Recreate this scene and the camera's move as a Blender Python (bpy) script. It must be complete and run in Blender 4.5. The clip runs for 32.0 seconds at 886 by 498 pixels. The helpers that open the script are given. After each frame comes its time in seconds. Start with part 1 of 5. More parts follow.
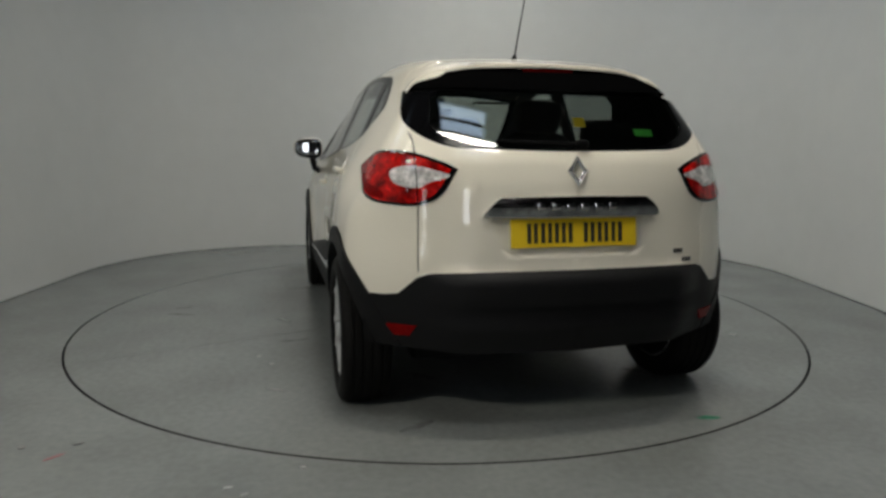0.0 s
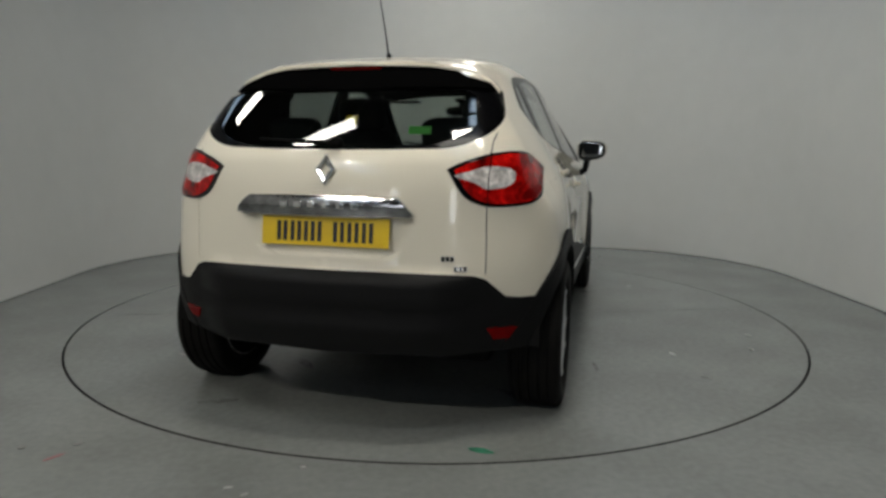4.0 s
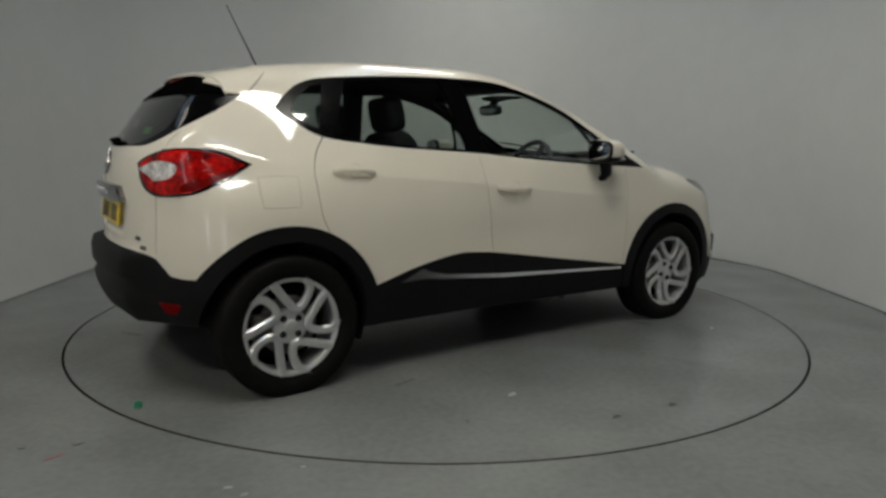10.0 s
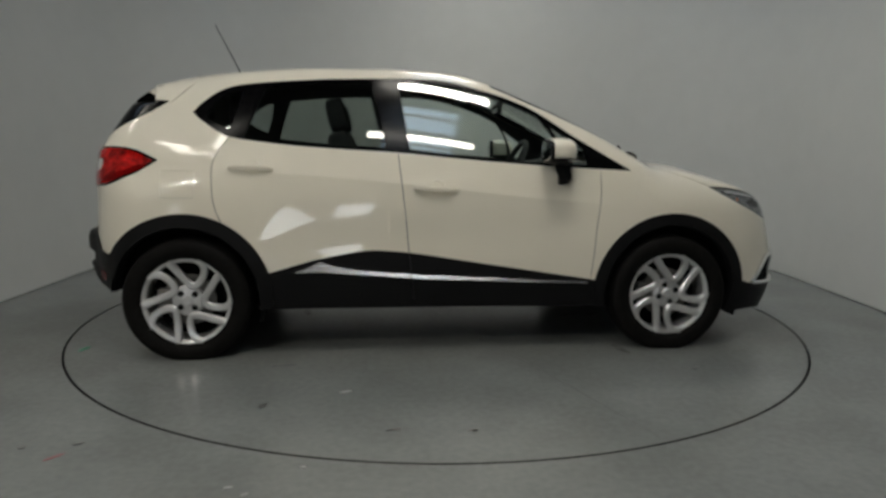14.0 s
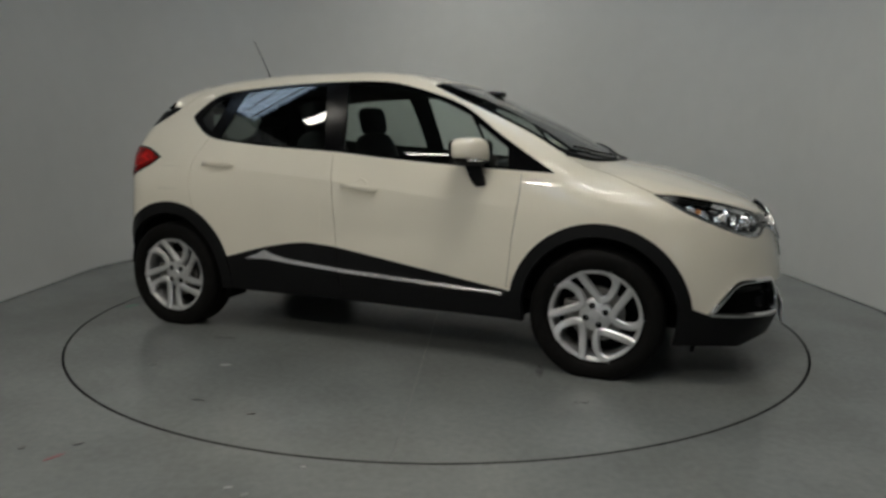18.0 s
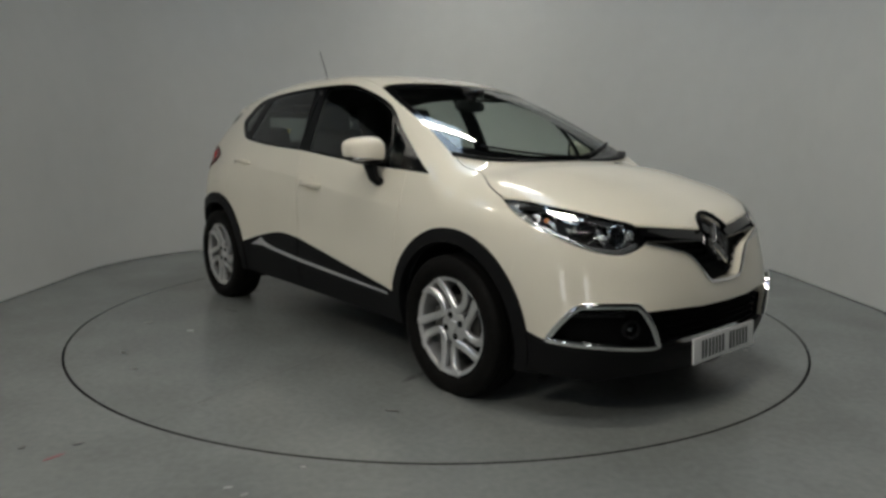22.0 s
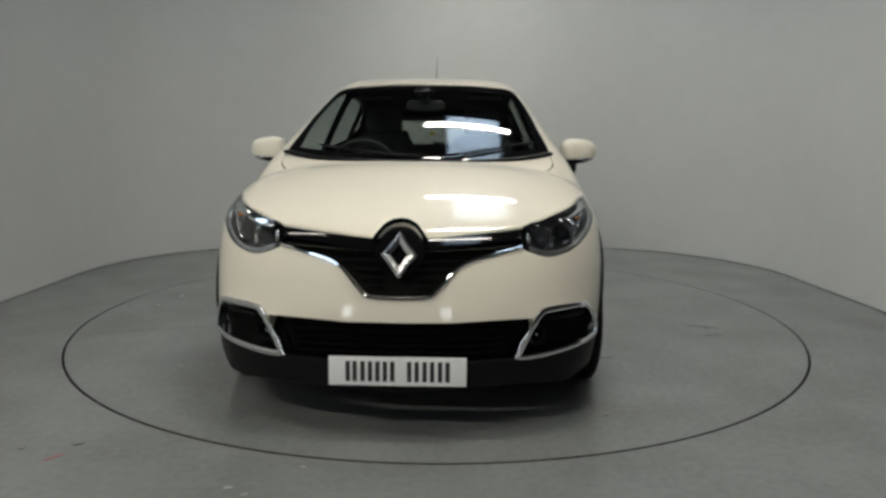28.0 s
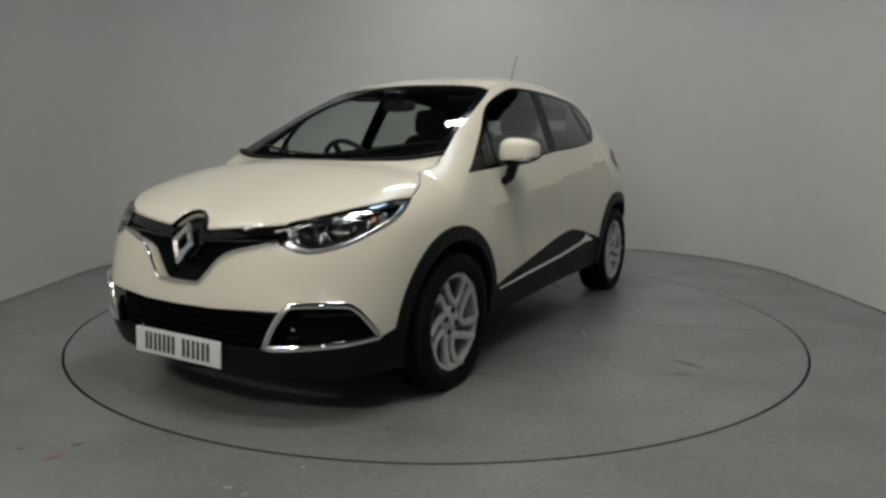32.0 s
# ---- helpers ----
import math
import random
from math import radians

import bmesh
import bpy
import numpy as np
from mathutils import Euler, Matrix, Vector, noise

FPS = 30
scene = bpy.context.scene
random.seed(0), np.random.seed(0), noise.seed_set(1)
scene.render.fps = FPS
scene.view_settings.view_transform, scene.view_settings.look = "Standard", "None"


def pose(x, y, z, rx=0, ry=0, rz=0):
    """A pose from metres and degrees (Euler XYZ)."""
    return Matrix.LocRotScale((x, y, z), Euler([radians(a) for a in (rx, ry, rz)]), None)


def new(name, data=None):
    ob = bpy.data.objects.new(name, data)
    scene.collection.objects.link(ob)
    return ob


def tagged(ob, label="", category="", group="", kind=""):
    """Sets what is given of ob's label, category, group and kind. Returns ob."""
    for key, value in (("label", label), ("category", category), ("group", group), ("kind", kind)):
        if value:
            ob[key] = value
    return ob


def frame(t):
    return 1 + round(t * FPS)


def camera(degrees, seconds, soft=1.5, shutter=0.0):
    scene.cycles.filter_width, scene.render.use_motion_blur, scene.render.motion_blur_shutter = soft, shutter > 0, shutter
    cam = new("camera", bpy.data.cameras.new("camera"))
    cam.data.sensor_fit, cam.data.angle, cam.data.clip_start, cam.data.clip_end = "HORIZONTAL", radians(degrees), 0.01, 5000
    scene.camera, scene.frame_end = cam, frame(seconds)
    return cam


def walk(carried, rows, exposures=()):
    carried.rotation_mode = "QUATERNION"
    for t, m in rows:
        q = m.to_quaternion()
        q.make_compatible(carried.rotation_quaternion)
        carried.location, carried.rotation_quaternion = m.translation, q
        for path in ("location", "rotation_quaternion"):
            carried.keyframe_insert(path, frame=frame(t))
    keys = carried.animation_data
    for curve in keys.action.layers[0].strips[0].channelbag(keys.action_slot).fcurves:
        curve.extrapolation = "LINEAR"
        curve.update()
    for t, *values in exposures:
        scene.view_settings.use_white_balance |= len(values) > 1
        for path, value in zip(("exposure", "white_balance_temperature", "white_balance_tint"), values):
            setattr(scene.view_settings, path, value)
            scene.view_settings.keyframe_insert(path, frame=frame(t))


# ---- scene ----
from mathutils import geometry


def turned(t):
    """Degrees by which the turntable stands turned."""
    return 103.416 - 6.9837 * t


cam = camera(65.80, 32.0, soft=3.0)
CAMERA_POSE = pose(0.0, -4.531, 1.131, 90 - 8.775, 0, -0.394) @ pose(0, 0, 0, 0, 0, 0.428)
walk(cam, [(0.0, CAMERA_POSE), (32.0, CAMERA_POSE)], exposures=[(0.0, 0.03), (2.0, 0.09), (3.0, 0.08), (6.0, -0.08), (9.0, -0.20), (13.0, -0.26), (17.0, -0.35), (20.0, -0.37), (22.0, -0.18), (24.0, 0.03), (28.0, 0.10), (30.0, 0.00), (32.0, -0.11)])

# ---- light: a dull sky over the roof lights, and the strip lamps of the hall ----
world = bpy.data.worlds.new("world")
scene.world = world
world.use_nodes = True
wn = world.node_tree.nodes
sky = wn.new("ShaderNodeTexSky")
sky.sky_type, sky.sun_disc, sky.sun_elevation, sky.sun_rotation = "NISHITA", False, radians(42), radians(200)
wn["Background"].inputs["Strength"].default_value = 0.12
world.node_tree.links.new(sky.outputs["Color"], wn["Background"].inputs["Color"])


def strip_length(sx):
    """The side aisle has shorter fittings than the bay."""
    return 0.75 if -4.0 < sx < -3.0 else 1.25


def area_lamp(name, place, size_x, size_y, power, colour, turn=0, spread=180):
    data = bpy.data.lights.new(name, "AREA")
    data.shape, data.size, data.size_y, data.energy, data.color, data.spread = "RECTANGLE", size_x, size_y, power, colour, radians(spread)
    ob = new(name, data)
    ob.matrix_world = pose(*place, 0, 0, turn)
    return ob


ROOF_Z, STRIP_Z = 5.0, 4.0
SKYLIGHTS = [(0.62, -3.95, 1.05, 1.5), (0.62, 0.85, 1.05, 3.2), (-4.5, -0.7, 2.2, 1.0), (-5.2, -9.4, 1.5, 3.4)]        # middle, width and length of each roof light
# the last strip, unseen and strongest, is added to brighten the car's left-facing sides
STRIPS = [(0.44, 1.25, 30), (0.45, -3.32, 13), (0.50, -2.12, 25), (-3.4, -1.6, 9), (-2.3, -2.75, 6), (-4.6, 0.92, 6), (0.9, -5.6, 2), (-2.8, -5.5, 108)]   # middle, watts
for sx, sy, wide, deep in SKYLIGHTS:
    area_lamp("skylight_lamp", (sx, sy, ROOF_Z + 0.03), wide - 0.1, deep - 0.1, 9.5 * wide * deep, (0.66, 0.83, 1.0))
for sx, sy, watts in STRIPS:
    area_lamp("strip_lamp", (sx, sy, STRIP_Z), strip_length(sx), 0.15, watts, (1.0, 0.95, 0.85), spread=150 if -4 < sy < 2 and sx > 0 else 180)      # beams over the bay narrowed to favour the floor over the walls

# ---- materials ----


def material(name, colour, rough=0.5, metal=0.0, coat=0.0, grain=0.0, scale=20.0, bump=0.0, stain=0.0, stain_scale=1.5, rough_var=0.0, spec=0.5):
    """Principled paint with a fine grain, wide stains, uneven gloss and relief."""
    m = bpy.data.materials.new(name)
    m.use_nodes = True
    nt = m.node_tree
    p = nt.nodes["Principled BSDF"]
    p.inputs["Roughness"].default_value = rough
    p.inputs["Metallic"].default_value = metal
    p.inputs["Specular IOR Level"].default_value = spec
    p.inputs["Coat Weight"].default_value = coat
    p.inputs["Coat Roughness"].default_value = 0.03
    p.inputs["Base Color"].default_value = (*colour, 1)
    where = nt.nodes.new("ShaderNodeTexCoord").outputs["Object"]

    def noise_tex(size, detail=4.0):
        n = nt.nodes.new("ShaderNodeTexNoise")
        n.inputs["Scale"].default_value, n.inputs["Detail"].default_value = size, detail
        nt.links.new(where, n.inputs["Vector"])
        return n.outputs["Fac"]

    def ranged(fac, low, high, a=0.3, b=0.7):
        r = nt.nodes.new("ShaderNodeMapRange")
        r.inputs["From Min"].default_value, r.inputs["From Max"].default_value = a, b
        r.inputs["To Min"].default_value, r.inputs["To Max"].default_value = low, high
        nt.links.new(fac, r.inputs["Value"])
        return r.outputs["Result"]

    if grain or stain:
        f1 = ranged(noise_tex(scale), 1 - grain, 1 + grain)
        f2 = ranged(noise_tex(stain_scale, 6.0), 1 - stain, 1 + stain * 0.6)
        mul = nt.nodes.new("ShaderNodeMath")
        mul.operation = "MULTIPLY"
        nt.links.new(f1, mul.inputs[0])
        nt.links.new(f2, mul.inputs[1])
        mix = nt.nodes.new("ShaderNodeVectorMath")
        mix.operation = "SCALE"
        mix.inputs[0].default_value = colour
        nt.links.new(mul.outputs[0], mix.inputs["Scale"])
        nt.links.new(mix.outputs[0], p.inputs["Base Color"])
    if rough_var:
        nt.links.new(ranged(noise_tex(stain_scale * 2.3, 5.0), rough - rough_var, rough + rough_var), p.inputs["Roughness"])
    if bump:
        b = nt.nodes.new("ShaderNodeBump")
        b.inputs["Strength"].default_value, b.inputs["Distance"].default_value = bump, 0.002
        nt.links.new(noise_tex(scale * 3), b.inputs["Height"])
        nt.links.new(b.outputs["Normal"], p.inputs["Normal"])
    return m


def glass(name, tint, gloss=1.0, rough=0.0):
    """A thin pane: tinted see-through, with a mirror gloss that grows towards grazing."""
    m = bpy.data.materials.new(name)
    m.use_nodes = True
    nt = m.node_tree
    nt.nodes.remove(nt.nodes["Principled BSDF"])
    out = nt.nodes["Material Output"]
    clear, shine, mix, fres = (nt.nodes.new(k) for k in ("ShaderNodeBsdfTransparent", "ShaderNodeBsdfGlossy", "ShaderNodeMixShader", "ShaderNodeLayerWeight"))
    clear.inputs["Color"].default_value = (*tint, 1)
    shine.inputs["Roughness"].default_value = rough
    shine.inputs["Color"].default_value = (gloss, gloss, gloss, 1)
    fres.inputs["Blend"].default_value = 0.5
    power, ramp = nt.nodes.new("ShaderNodeMath"), nt.nodes.new("ShaderNodeMath")
    power.operation, power.inputs[1].default_value = "POWER", 5.0
    ramp.operation, ramp.inputs[1].default_value, ramp.inputs[2].default_value = "MULTIPLY_ADD", 0.92, 0.08
    nt.links.new(fres.outputs["Facing"], power.inputs[0])
    nt.links.new(power.outputs[0], ramp.inputs[0])
    nt.links.new(ramp.outputs[0], mix.inputs[0])
    nt.links.new(clear.outputs[0], mix.inputs[1])
    nt.links.new(shine.outputs[0], mix.inputs[2])
    nt.links.new(mix.outputs[0], out.inputs["Surface"])
    return m


def glow(name, colour, strength):
    m = bpy.data.materials.new(name)
    m.use_nodes = True
    p = m.node_tree.nodes["Principled BSDF"]
    p.inputs["Base Color"].default_value = (*colour, 1)
    p.inputs["Emission Color"].default_value = (*colour, 1)
    p.inputs["Emission Strength"].default_value = strength
    return m


WALL = material("wall_paint", (0.62, 0.62, 0.595), 0.75, grain=0.015, scale=6, stain=0.03, stain_scale=0.7, bump=0.15)
FLOOR = material("floor_paint", (0.192, 0.203, 0.194), 0.235, grain=0.08, scale=30, stain=0.16, stain_scale=1.7)
DISC = material("turntable_paint", (0.192, 0.203, 0.194), 0.235, grain=0.08, scale=30, stain=0.16, stain_scale=1.6)
SLAB = material("hall_concrete", (0.06, 0.06, 0.058), 0.6, grain=0.1, scale=8, stain=0.2)
HALL = material("hall_cladding", (0.06, 0.062, 0.06), 0.7, grain=0.05, stain=0.1)
STEEL = material("painted_steel", (0.25, 0.25, 0.25), 0.5, grain=0.05)
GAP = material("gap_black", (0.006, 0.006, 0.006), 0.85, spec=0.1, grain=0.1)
PAINT = material("ivory_paint", (0.81, 0.758, 0.638), 0.5, coat=1.0, spec=0.2, grain=0.01, scale=260, stain=0.015, stain_scale=3)
BLACK = material("black_plastic", (0.008, 0.008, 0.0085), 0.48, spec=0.12, grain=0.12, scale=300, bump=0.25, stain=0.1, stain_scale=5)
SATIN = material("satin_black", (0.003, 0.003, 0.0035), 0.14, spec=0.10, grain=0.1, scale=200)
GLOSS = material("gloss_black", (0.004, 0.004, 0.0045), 0.06,  grain=0.05)
# near black without gloss: the shade under the spoiler put into the colour
PAINTED_SHADE = material("painted_shade_black", (0.002, 0.002, 0.002), 0.9, spec=0.0, grain=0.1)
RUBBER = material("tyre_rubber", (0.0075, 0.007, 0.0066), 0.6, spec=0.08, grain=0.25, scale=60, stain=0.25, stain_scale=6, bump=0.2)
ALLOY = material("silver_alloy", (0.62, 0.62, 0.62), 0.30, metal=0.6, coat=0.4, grain=0.05, scale=80, stain=0.06, stain_scale=9)
SLAT = material("slat_black", (0.003, 0.003, 0.003), 0.7, spec=0.05, grain=0.1)
# chrome darkened and mottled in colour for the dark hall it mirrors
REFLECTCHROME = material("chrome_painted_reflection", (0.36, 0.36, 0.37), 0.06, metal=1.0, stain=0.5, stain_scale=26, scale=13, bump=1.0)
BRUSHED = material("brushed_metal", (0.70, 0.70, 0.71), 0.24, metal=1.0, grain=0.05, scale=90, stain=0.06, stain_scale=14)
BEZEL = material("silver_bezel", (0.55, 0.56, 0.57), 0.22, metal=0.8, grain=0.06, scale=60)
CHROME = material("chrome", (0.80, 0.80, 0.81), 0.05, metal=1.0, stain=0.03, stain_scale=12)
IRON = material("brake_iron", (0.20, 0.19, 0.18), 0.45, metal=0.8, grain=0.15, scale=40, stain=0.2)
CLOTH = material("seat_cloth", (0.022, 0.023, 0.024), 0.9, grain=0.25, scale=180, bump=0.4)
TRIM = material("cabin_trim", (0.016, 0.0165, 0.017), 0.65, grain=0.15, scale=120, bump=0.2)
LINER = material("headlining", (0.05, 0.05, 0.05), 0.9, grain=0.1, scale=150)
GLASS = glass("window_glass", (0.84, 0.90, 0.87))
TINT = glass("rear_glass", (0.56, 0.61, 0.585))
DIM = glass("tail_glass", (0.36, 0.40, 0.38))
CLEAR = glass("lamp_lens", (0.97, 0.98, 0.98), 0.7)
DARKBOWL = material("dark_lamp_bowl", (0.09, 0.09, 0.092), 0.25, spec=0.3, grain=0.2, scale=40, stain=0.4, stain_scale=15, bump=0.3)
# opaque; mottled red stands in for light caught inside the lens
RED = material("red_lens", (0.43, 0.004, 0.003), 0.14, coat=0.5, spec=0.10, grain=0.55, scale=45, stain=0.85, stain_scale=16, bump=0.5)
DARKRED = material("dark_red_lens", (0.15, 0.002, 0.002), 0.2, spec=0.06, grain=0.2, scale=45)
# dark mottling in the colour stands in for the lens's glassy reflections
WHITELENS = material("white_lens", (0.66, 0.63, 0.61), 0.08, coat=1.0, grain=0.3, scale=60, stain=0.55, stain_scale=26, bump=0.4)
AMBER = material("amber_bulb", (0.75, 0.22, 0.05), 0.2, coat=1.0)
YELLOW = material("yellow_plate", (0.80, 0.55, 0.02), 0.35, coat=0.4, grain=0.02)
WHITE = material("white_plate", (0.78, 0.78, 0.77), 0.35, coat=0.4, grain=0.02)
INK = material("plate_ink", (0.02, 0.02, 0.02), 0.4)
MIRROR = material("mirror_glass", (0.36, 0.37, 0.38), 0.02, metal=1.0)
LIME = material("green_sticker", (0.10, 0.55, 0.08), 0.5, grain=0.05)
GREEN = material("green_tape", (0.02, 0.16, 0.09), 0.5, grain=0.2)
REDTAPE = material("red_tape", (0.26, 0.07, 0.08), 0.6, grain=0.25)
SCUFF = material("faint_scuff", (0.145, 0.153, 0.147), 0.26, grain=0.25, scale=25, stain=0.25, stain_scale=18)
SPOT = material("dark_scuff", (0.07, 0.068, 0.066), 0.3, grain=0.3)
PALE = material("pale_scuff", (0.215, 0.22, 0.21), 0.4, grain=0.2)
TUBE = glow("strip_glow", (1.0, 0.95, 0.84), 9.0)
DAYPANE = glow("window_daylight", (0.92, 0.97, 1.0), 7.0)
SKYPANE = glow("roof_light_glow", (0.50, 0.70, 1.0), 0.5)

# ---- building helpers ----


def mesh_object(name, verts, faces, mat, parent=None, vert_normals=None, smooth=True, label=""):
    me = bpy.data.meshes.new(name)
    me.from_pydata([tuple(map(float, v)) for v in verts], [], [tuple(map(int, f)) for f in faces])
    me.materials.append(mat)
    if smooth:
        me.polygons.foreach_set("use_smooth", [True] * len(me.polygons))
    if vert_normals is not None:
        me.normals_split_custom_set_from_vertices([tuple(map(float, n)) for n in vert_normals])
    me.update()
    ob = new(name, me)
    if parent is not None:
        ob.parent = parent
    if label:
        ob["label"] = label
    return ob


def part(name, bm, mat, parent, label="", smooth=True, flat_over=40):
    """Links a bmesh as one mesh object under a thing or a part."""
    me = bpy.data.meshes.new(name)
    bmesh.ops.recalc_face_normals(bm, faces=bm.faces)
    for e in bm.edges:
        e.smooth = len(e.link_faces) == 2 and e.calc_face_angle(0) < radians(flat_over)
    for f in bm.faces:
        f.smooth = smooth
    bm.to_mesh(me)
    bm.free()
    me.materials.append(mat)
    ob = new(name, me)
    if parent is not None:
        ob.parent = parent
    if label:
        ob["label"] = label
    return ob


def thing(name, place=(0, 0, 0), label="", category="", group="", kind=""):
    ob = new(name)
    ob.empty_display_size = 0.2
    ob.location = place
    return tagged(ob, label, category, group, kind)


def add_box(bm, x0, x1, y0, y1, z0, z1, bevel=0.0, turn=None):
    made = bmesh.ops.create_cube(bm, size=1.0)
    m = Matrix.Translation(((x0 + x1) / 2, (y0 + y1) / 2, (z0 + z1) / 2)) @ (turn or Matrix()) @ Matrix.Diagonal((x1 - x0, y1 - y0, z1 - z0, 1))
    bmesh.ops.transform(bm, matrix=m, verts=made["verts"])
    if bevel:
        edges = list({e for v in made["verts"] for e in v.link_edges})
        bmesh.ops.bevel(bm, geom=edges, offset=bevel, segments=3, affect="EDGES", profile=0.6)
    return bm


def box(x0, x1, y0, y1, z0, z1, bevel=0.0):
    return add_box(bmesh.new(), x0, x1, y0, y1, z0, z1, bevel)


def lathe(profile, steps=64, axis="y", bm=None):
    """Turns (radius, along) pairs round an axis."""
    bm = bm or bmesh.new()
    rings = []
    for k in range(steps):
        a = 2 * math.pi * k / steps
        c, s = math.cos(a), math.sin(a)
        rings.append([bm.verts.new({"y": (r * c, h, r * s), "z": (r * c, r * s, h), "x": (h, r * c, r * s)}[axis]) for r, h in profile])
    for k in range(steps):
        a, b = rings[k], rings[(k + 1) % steps]
        for i in range(len(profile) - 1):
            bm.faces.new((a[i], a[i + 1], b[i + 1], b[i]))
    bmesh.ops.remove_doubles(bm, verts=bm.verts, dist=1e-5)
    return bm


def sweep(points, width, depth, up=None, bm=None, taper=None, closed=False, sides=8):
    """A rounded bar along points; width lies across up, depth along it."""
    bm = bm or bmesh.new()
    pts = [Vector(p) for p in points]
    n = len(pts)
    rings = []
    for i, p in enumerate(pts):
        a = pts[(i - 1) % n] if closed or i else pts[0]
        b = pts[(i + 1) % n] if closed or i < n - 1 else pts[-1]
        along = (b - a).normalized()
        lift_way = Vector(up[i] if up is not None and hasattr(up[0], "__len__") else (up if up is not None else (0, 0, 1)))
        across = along.cross(lift_way)
        across = across.normalized() if across.length > 1e-6 else along.orthogonal().normalized()
        high = across.cross(along).normalized()
        k = taper(i / max(1, n - 1)) if taper else 1.0
        ring = []
        for j in range(sides):
            t = 2 * math.pi * (j + 0.5) / sides
            c, s = math.cos(t), math.sin(t)
            c, s = math.copysign(abs(c) ** 0.6, c), math.copysign(abs(s) ** 0.6, s)
            ring.append(bm.verts.new(p + across * (c * width / 2 * k) + high * (s * depth / 2 * k)))
        rings.append(ring)
    for i in range(n if closed else n - 1):
        a, b = rings[i], rings[(i + 1) % n]
        for j in range(sides):
            bm.faces.new((a[j], a[(j + 1) % sides], b[(j + 1) % sides], b[j]))
    if not closed:
        bm.faces.new(rings[0])
        bm.faces.new(list(reversed(rings[-1])))
    return bm


def smooth_line(points, steps=6, corners=(), closed=True):
    """A Catmull-Rom line through points; it breaks at the corners given."""
    p = np.array(points, float)
    n = len(p)
    out = []
    for i in range(n if closed else n - 1):
        a, b = p[i], p[(i + 1) % n]
        before = p[(i - 1) % n] if closed or i else a
        after = p[(i + 2) % n] if closed or i < n - 2 else b
        ta = (b - a) if i in corners else (b - before) / 2
        tb = (b - a) if (i + 1) % n in corners else (after - a) / 2
        for k in range(steps):
            t = k / steps
            out.append((2 * t ** 3 - 3 * t * t + 1) * a + (t ** 3 - 2 * t * t + t) * ta + (3 * t * t - 2 * t ** 3) * b + (t ** 3 - t * t) * tb)
    if not closed:
        out.append(p[-1])
    return np.array(out)


def inside(points, polygon):
    """Which of the points lie inside the polygon."""
    x, y = points[:, 0], points[:, 1]
    res = np.zeros(len(points), bool)
    for (x0, y0), (x1, y1) in zip(polygon, np.roll(polygon, -1, axis=0)):
        cross = (y0 > y) != (y1 > y)
        res ^= cross & (x < (x1 - x0) * (y - y0) / ((y1 - y0) if y1 != y0 else 1e-12) + x0)
    return res


def triangulated(outline, loops, grid, step):
    """Triangles over the outline, with the loops' edges kept: points and faces."""
    pts, edges = [], []
    for loop, shut in [(outline, True)] + list(loops):
        k = len(pts)
        pts += [tuple(q) for q in loop]
        m = len(loop)
        edges += [(k + i, k + (i + 1) % m) for i in range(m if shut else m - 1)]
    held = np.array(pts)
    g = grid[inside(grid, np.array(outline))]
    keep = np.ones(len(g), bool)
    for i in range(0, len(held), 400):
        keep &= (((g[:, None, :] - held[None, i:i + 400, :]) ** 2).sum(-1) > (step * 0.45) ** 2).all(1)
    pts += [tuple(q) for q in g[keep]]
    v, _, f, *_ = geometry.delaunay_2d_cdt([Vector(q) for q in pts], edges, [], 0, 1e-5)
    v, f = np.array([tuple(q) for q in v]), np.array([tuple(t) for t in f])
    mid = v[f].mean(1)
    return v, f[inside(mid, np.array(outline))]


# ---- the car's skin: x ahead, y to its left, z up, from the middle of the wheelbase ----
def spline(knots):
    """A smooth curve through (a, b) knots, held flat past its ends."""
    xs = np.array([k[0] for k in knots], float)
    ys = np.array([k[1] for k in knots], float)
    d = np.diff(ys) / np.diff(xs)
    m = np.zeros(len(xs))
    m[0], m[-1] = d[0], d[-1]
    for i in range(1, len(xs) - 1):
        m[i] = 0 if d[i - 1] * d[i] <= 0 else 2 * d[i - 1] * d[i] / (d[i - 1] + d[i])

    def value(x):
        x = np.clip(np.asarray(x, float), xs[0], xs[-1])
        i = np.clip(np.searchsorted(xs, x, side="right") - 1, 0, len(xs) - 2)
        h = xs[i + 1] - xs[i]
        u = (x - xs[i]) / h
        return ((1 + 2 * u) * (1 - u) ** 2 * ys[i] + u * (1 - u) ** 2 * h * m[i]
                + u * u * (3 - 2 * u) * ys[i + 1] + u * u * (u - 1) * h * m[i + 1])
    return value


SIDE_Z = spline([(0.15, 0.815), (0.3, 0.84), (0.45, 0.853), (0.62, 0.852), (0.78, 0.842), (0.92, 0.820), (1.02, 0.79),
                 (1.1, 0.7575), (1.28, 0.679), (1.45, 0.598), (1.6, 0.51)])
SIDE_X = spline([(-2.0, -0.075), (-1.6, -0.02), (-1.2, 0.0), (0.0, -0.01), (0.9, -0.005), (1.3, 0.0), (1.7, -0.035), (2.15, -0.10)])
ROOF_X = spline([(-2.2, 1.34), (-1.6, 1.446), (-1.37, 1.490), (-1.1, 1.528), (-0.6, 1.561), (-0.2, 1.562), (0.1, 1.543), (0.3, 1.501), (0.55, 1.413),
                 (0.85, 1.278), (1.12, 1.134), (1.2, 1.083), (1.27, 1.052), (1.45, 1.026), (1.7, 0.962), (1.9, 0.888), (2.05, 0.815), (2.2, 0.72)])
